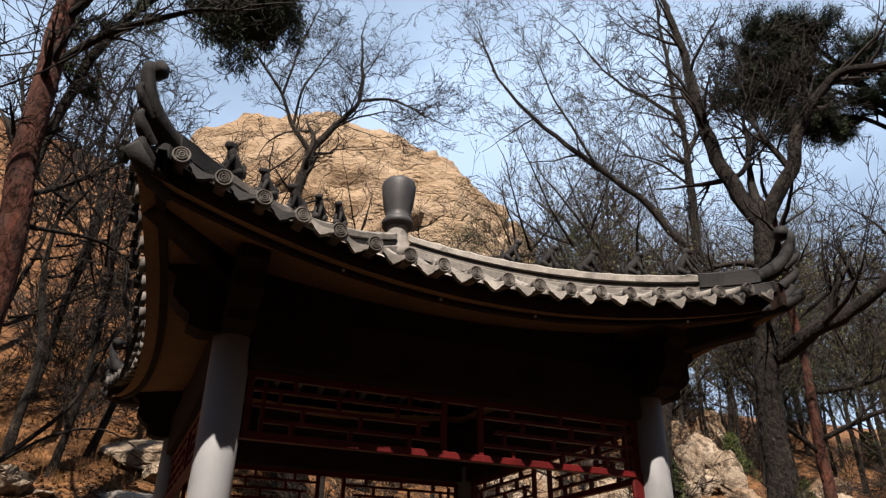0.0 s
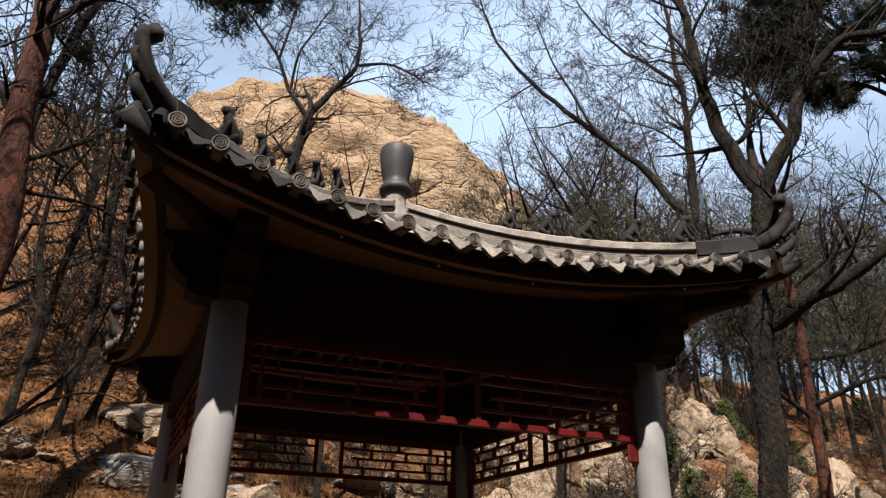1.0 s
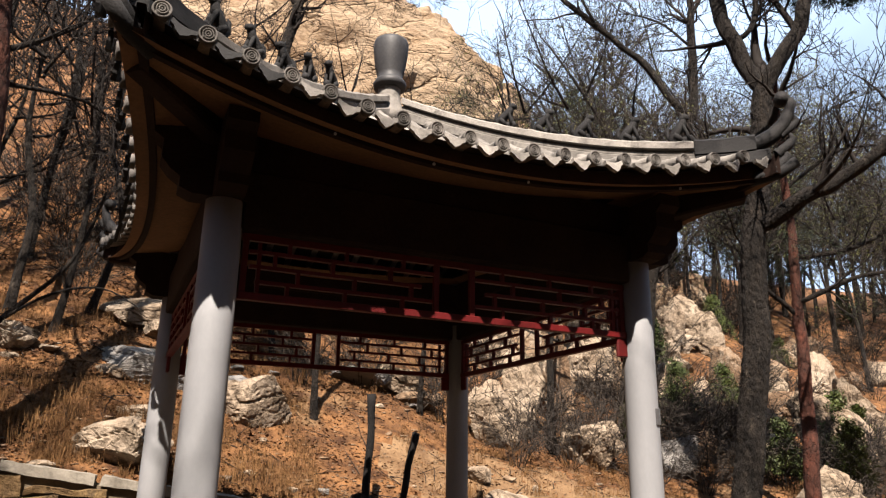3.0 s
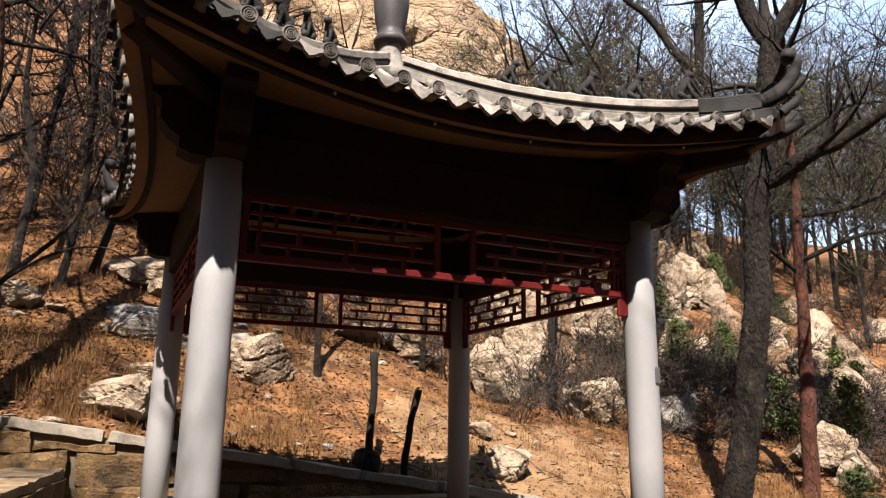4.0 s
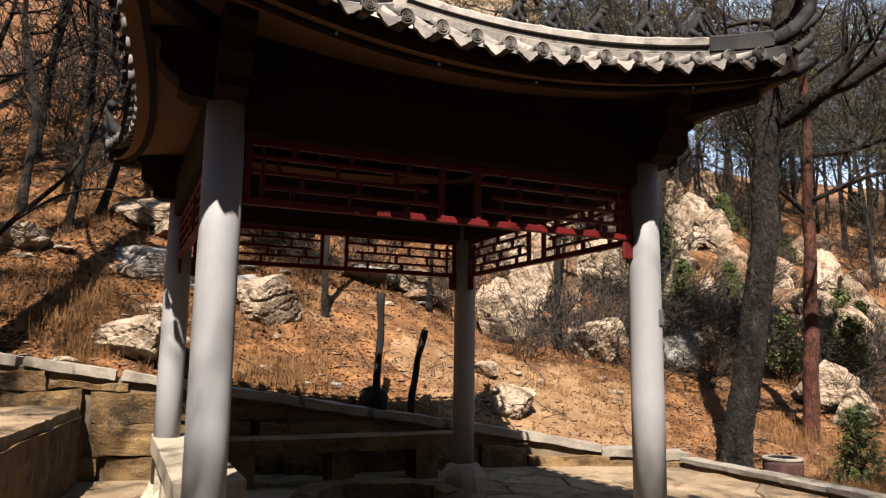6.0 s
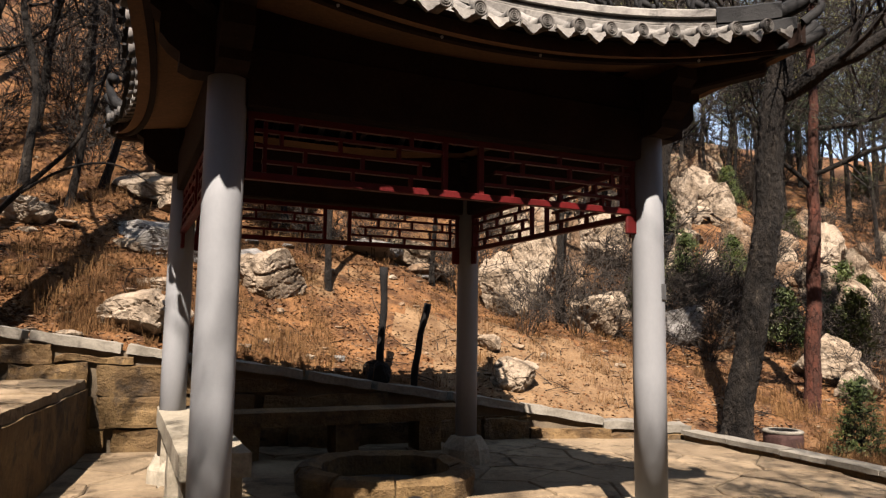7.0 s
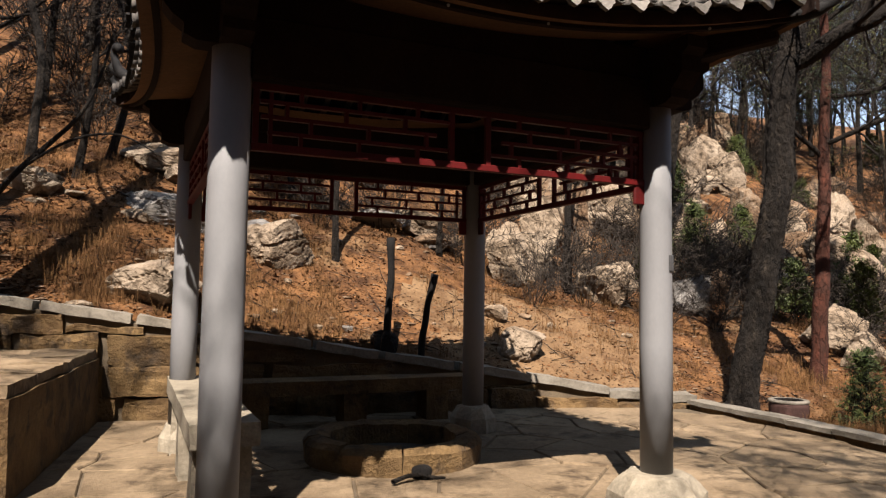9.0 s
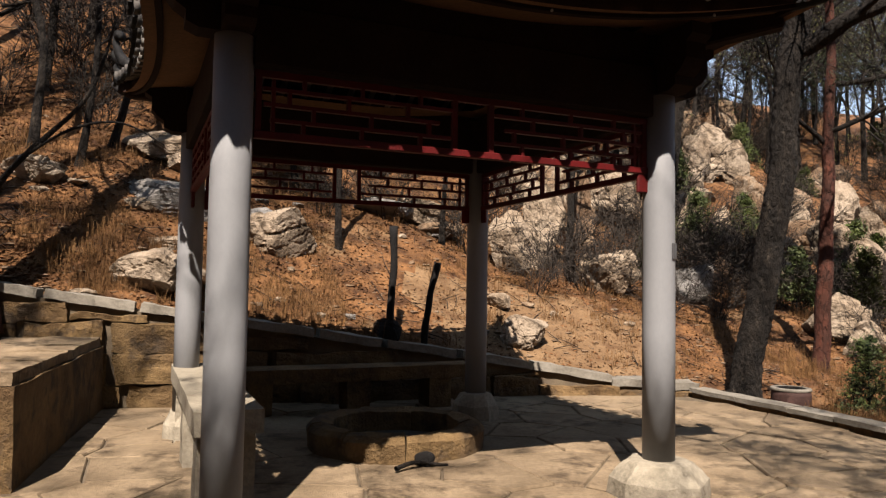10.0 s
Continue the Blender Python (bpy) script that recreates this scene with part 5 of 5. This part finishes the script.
tagged(raw("leaf_litter", lv, lf, M_dead), "brown fallen leaves scattered over the slope", "leaves", kind="stuff")
tagged(raw("dry_grass", sv, sf, M_straw), "tufts of straw-yellow dry grass on the slope", "grass", kind="stuff")
tagged(raw("rubble", pv, pf, M_rock_brown), "small pale stones scattered on the soil", "stones", kind="stuff")

# fallen sticks, and low leafless brush round the rocks
tb = Tubes()
for _ in range(700):
    y = 9.0 + 10 * rnd.random() ** 1.5
    x = rnd.uniform(-0.7, 0.7) * y
    if (y < wall_y(min(x, 3.46)) + 0.5 and x < kerb_x(y) + 0.4) or x < -8.5:
        continue
    a, ln = rnd.uniform(0, 6.28), rnd.uniform(0.12, 0.6)
    dx, dy = math.cos(a) * ln, math.sin(a) * ln
    p, q = Vector((x, y, hill(x, y) + 0.015)), Vector((x + dx, y + dy, hill(x + dx, y + dy) + rnd.uniform(0.01, 0.08)))
    tb.add([p, p.lerp(q, 0.5) + Vector((rnd.gauss(0, 0.03), rnd.gauss(0, 0.03), 0.01)), q], [0.008, 0.006, 0.003], 3)
tagged(tb.done("fallen_sticks", M_twig, None), "dead sticks strewn over the slope", "sticks", kind="stuff")
brush = thing("brush", pose(2.5, 13.2, hill(2.5, 13.2)), "low leafless brown brush among the rocks", "shrub", "brush among the rocks")
tb, ends = Tubes(), []
for j in range(16):
    a = rnd.uniform(0, 6.28)
    shoot(tb, ends, rnd, Vector((0.1 * math.cos(a), 0.1 * math.sin(a), -0.05)), Vector((0.6 * math.cos(a), 0.6 * math.sin(a), 1.0)), rnd.uniform(0.6, 1.1), 0.009, 2, 3, 0.1, 0.4, (4, 4))
tb.done("stem_frame", M_paletwig, brush)
for x, y, s in ((1.5, 12.6, 0.9), (2.1, 13.6, 1.2), (3.3, 14.0, 1.3), (3.9, 13.2, 1.0), (4.6, 14.6, 1.4), (5.6, 15.0, 1.5), (5.0, 13.6, 0.9), (6.4, 14.6, 1.3), (7.2, 15.4, 1.4), (8.2, 14.6, 1.2), (4.4, 17.5, 1.6), (6.0, 18.5, 1.8), (0.4, 13.6, 1.2), (-1.2, 13.4, 1.2), (-2.2, 12.4, 0.9), (-6.2, 12.4, 1.1), (-7.6, 11.8, 1.2), (-6.8, 13.6, 1.6), (-8.0, 14.2, 1.8), (-5.6, 14.0, 1.5), (-6.4, 15.6, 1.9), (-8.8, 15.5, 2.0), (-4.6, 14.6, 1.6), (-7.4, 16.8, 2.0), (7.4, 12.6, 0.9), (9.2, 16.0, 1.5), (1.0, 15.0, 1.5)):
    c = copy_thing(brush, Matrix())
    c.matrix_basis = pose(x, y, hill(x, y) - 0.03, 0, 0, x * 97 + y * 31) @ Matrix.Scale(s, 4)

# thick brush, shrubs and broken rock that cover the slope beyond the trees
for _ in range(90):
    y = 15 + 30 * rnd.random() ** 1.3
    x = y * math.tan(radians(rnd.uniform(13, 36)))
    c = copy_thing(brush if rnd.random() < 0.9 else shrub, Matrix())
    c.matrix_basis = pose(x, y, hill(x, y) - 0.05, 0, 0, rnd.uniform(0, 360)) @ Matrix.Scale(rnd.uniform(0.8, 1.3) * (1 + (y - 15) / 45), 4)
for q in range(26):
    y = 15.5 + 13 * rnd.random()
    x = y * math.tan(radians(rnd.uniform(15, 33)))
    half = rnd.uniform(0.35, 0.9)
    kd = rnd.choice("wwb")
    rock(KINDS[kd][0], x, y, half, half * rnd.uniform(1.1, 2.0), KINDS[kd][1], KINDS[kd][2], 200 + q)

# loose stones on the open slope
for q in range(70):
    y = 9.3 + 6 * rnd.random() ** 1.3
    x = y * math.tan(radians(rnd.uniform(-31, 14)))
    if y < wall_y(min(x, 3.46)) + 0.6:
        continue
    half = rnd.uniform(0.05, 0.17)
    kd = rnd.choice("wwgb")
    rock("stone", x, y, half, half * rnd.uniform(0.5, 1.1), KINDS[kd][1], "loose weathered stone lying in the leaf litter", 300 + q)

# ---- paving: irregular flagstones in a bed of mortar ----
fx = [-4.2 + 0.3 * i for i in range(33)]
fy = [-4.9 + 0.3 * i for i in range(52)]
fv = [(x, y, floor_z(x, y) - 0.022) for y in fy for x in fx]
ff = [(j * 33 + i, j * 33 + i + 1, (j + 1) * 33 + i + 1, (j + 1) * 33 + i) for j in range(51) for i in range(32) if fx[i + 1] < kerb_x(fy[j]) + 0.35 and fy[j + 1] < wall_y(fx[i]) + 0.35]
pave = tagged(raw("floor", fv, ff, M_mortar, None, smooth=True), "paving of irregular worn tan flagstones", "floor", kind="structure")
rnd = random.Random(9)
pts = []
for j in range(26):
    for i in range(13):
        pts.append((-4.2 + (i + 0.5 * (j % 2)) * 0.86 + rnd.uniform(-0.34, 0.34), -4.6 + j * 0.6 + rnd.uniform(-0.2, 0.2)))
for i, (cx, cy) in enumerate(pts):
    if cx > kerb_x(cy) - 0.02 or cy > wall_y(cx) - 0.02 or cx < -4.1 or cy < -4.7:
        continue
    poly = [(cx - 1.2, cy - 1.2), (cx + 1.2, cy - 1.2), (cx + 1.2, cy + 1.2), (cx - 1.2, cy + 1.2)]
    for j, (qx, qy) in enumerate(pts):
        if j == i or abs(qx - cx) > 1.9 or abs(qy - cy) > 1.9:
            continue
        nxx, nyy = qx - cx, qy - cy
        ln = math.hypot(nxx, nyy)
        nxx, nyy = nxx / ln, nyy / ln
        lim = ln / 2 - 0.009
        out = []
        for a in range(len(poly)):
            p, q = poly[a], poly[(a + 1) % len(poly)]
            dp, dq = (p[0] - cx) * nxx + (p[1] - cy) * nyy - lim, (q[0] - cx) * nxx + (q[1] - cy) * nyy - lim
            if dp <= 0:
                out.append(p)
            if dp * dq < 0:
                t = dp / (dp - dq)
                out.append((p[0] + (q[0] - p[0]) * t, p[1] + (q[1] - p[1]) * t))
        poly = out
        if len(poly) < 3:
            break
    if len(poly) < 3:
        continue
    poly = [(max(min(px, kerb_x(py)), -4.2), max(min(py, wall_y(px)), -4.9)) for px, py in poly]
    lift, ta, tb_ = rnd.uniform(-0.004, 0.006), rnd.gauss(0, 0.006), rnd.gauss(0, 0.006)
    n = len(poly)
    top = [Vector((px + (cx - px) * 0.025, py + (cy - py) * 0.025, floor_z(px, py) + lift + ta * (px - cx) + tb_ * (py - cy))) for px, py in poly]
    low = [Vector((px, py, floor_z(px, py) - 0.014 + lift)) for px, py in poly]
    bot = [Vector((px, py, floor_z(px, py) - 0.06)) for px, py in poly]
    o = Vector((cx, cy, floor_z(cx, cy)))
    vv = [p - o for p in top + low + bot]
    faces = [tuple(range(n))] + [(n + a, n + (a + 1) % n, (a + 1) % n, a) for a in range(n)] + [(2 * n + a, 2 * n + (a + 1) % n, n + (a + 1) % n, n + a) for a in range(n)]
    raw("flagstone", vv, faces, M_flag, pave).location = o
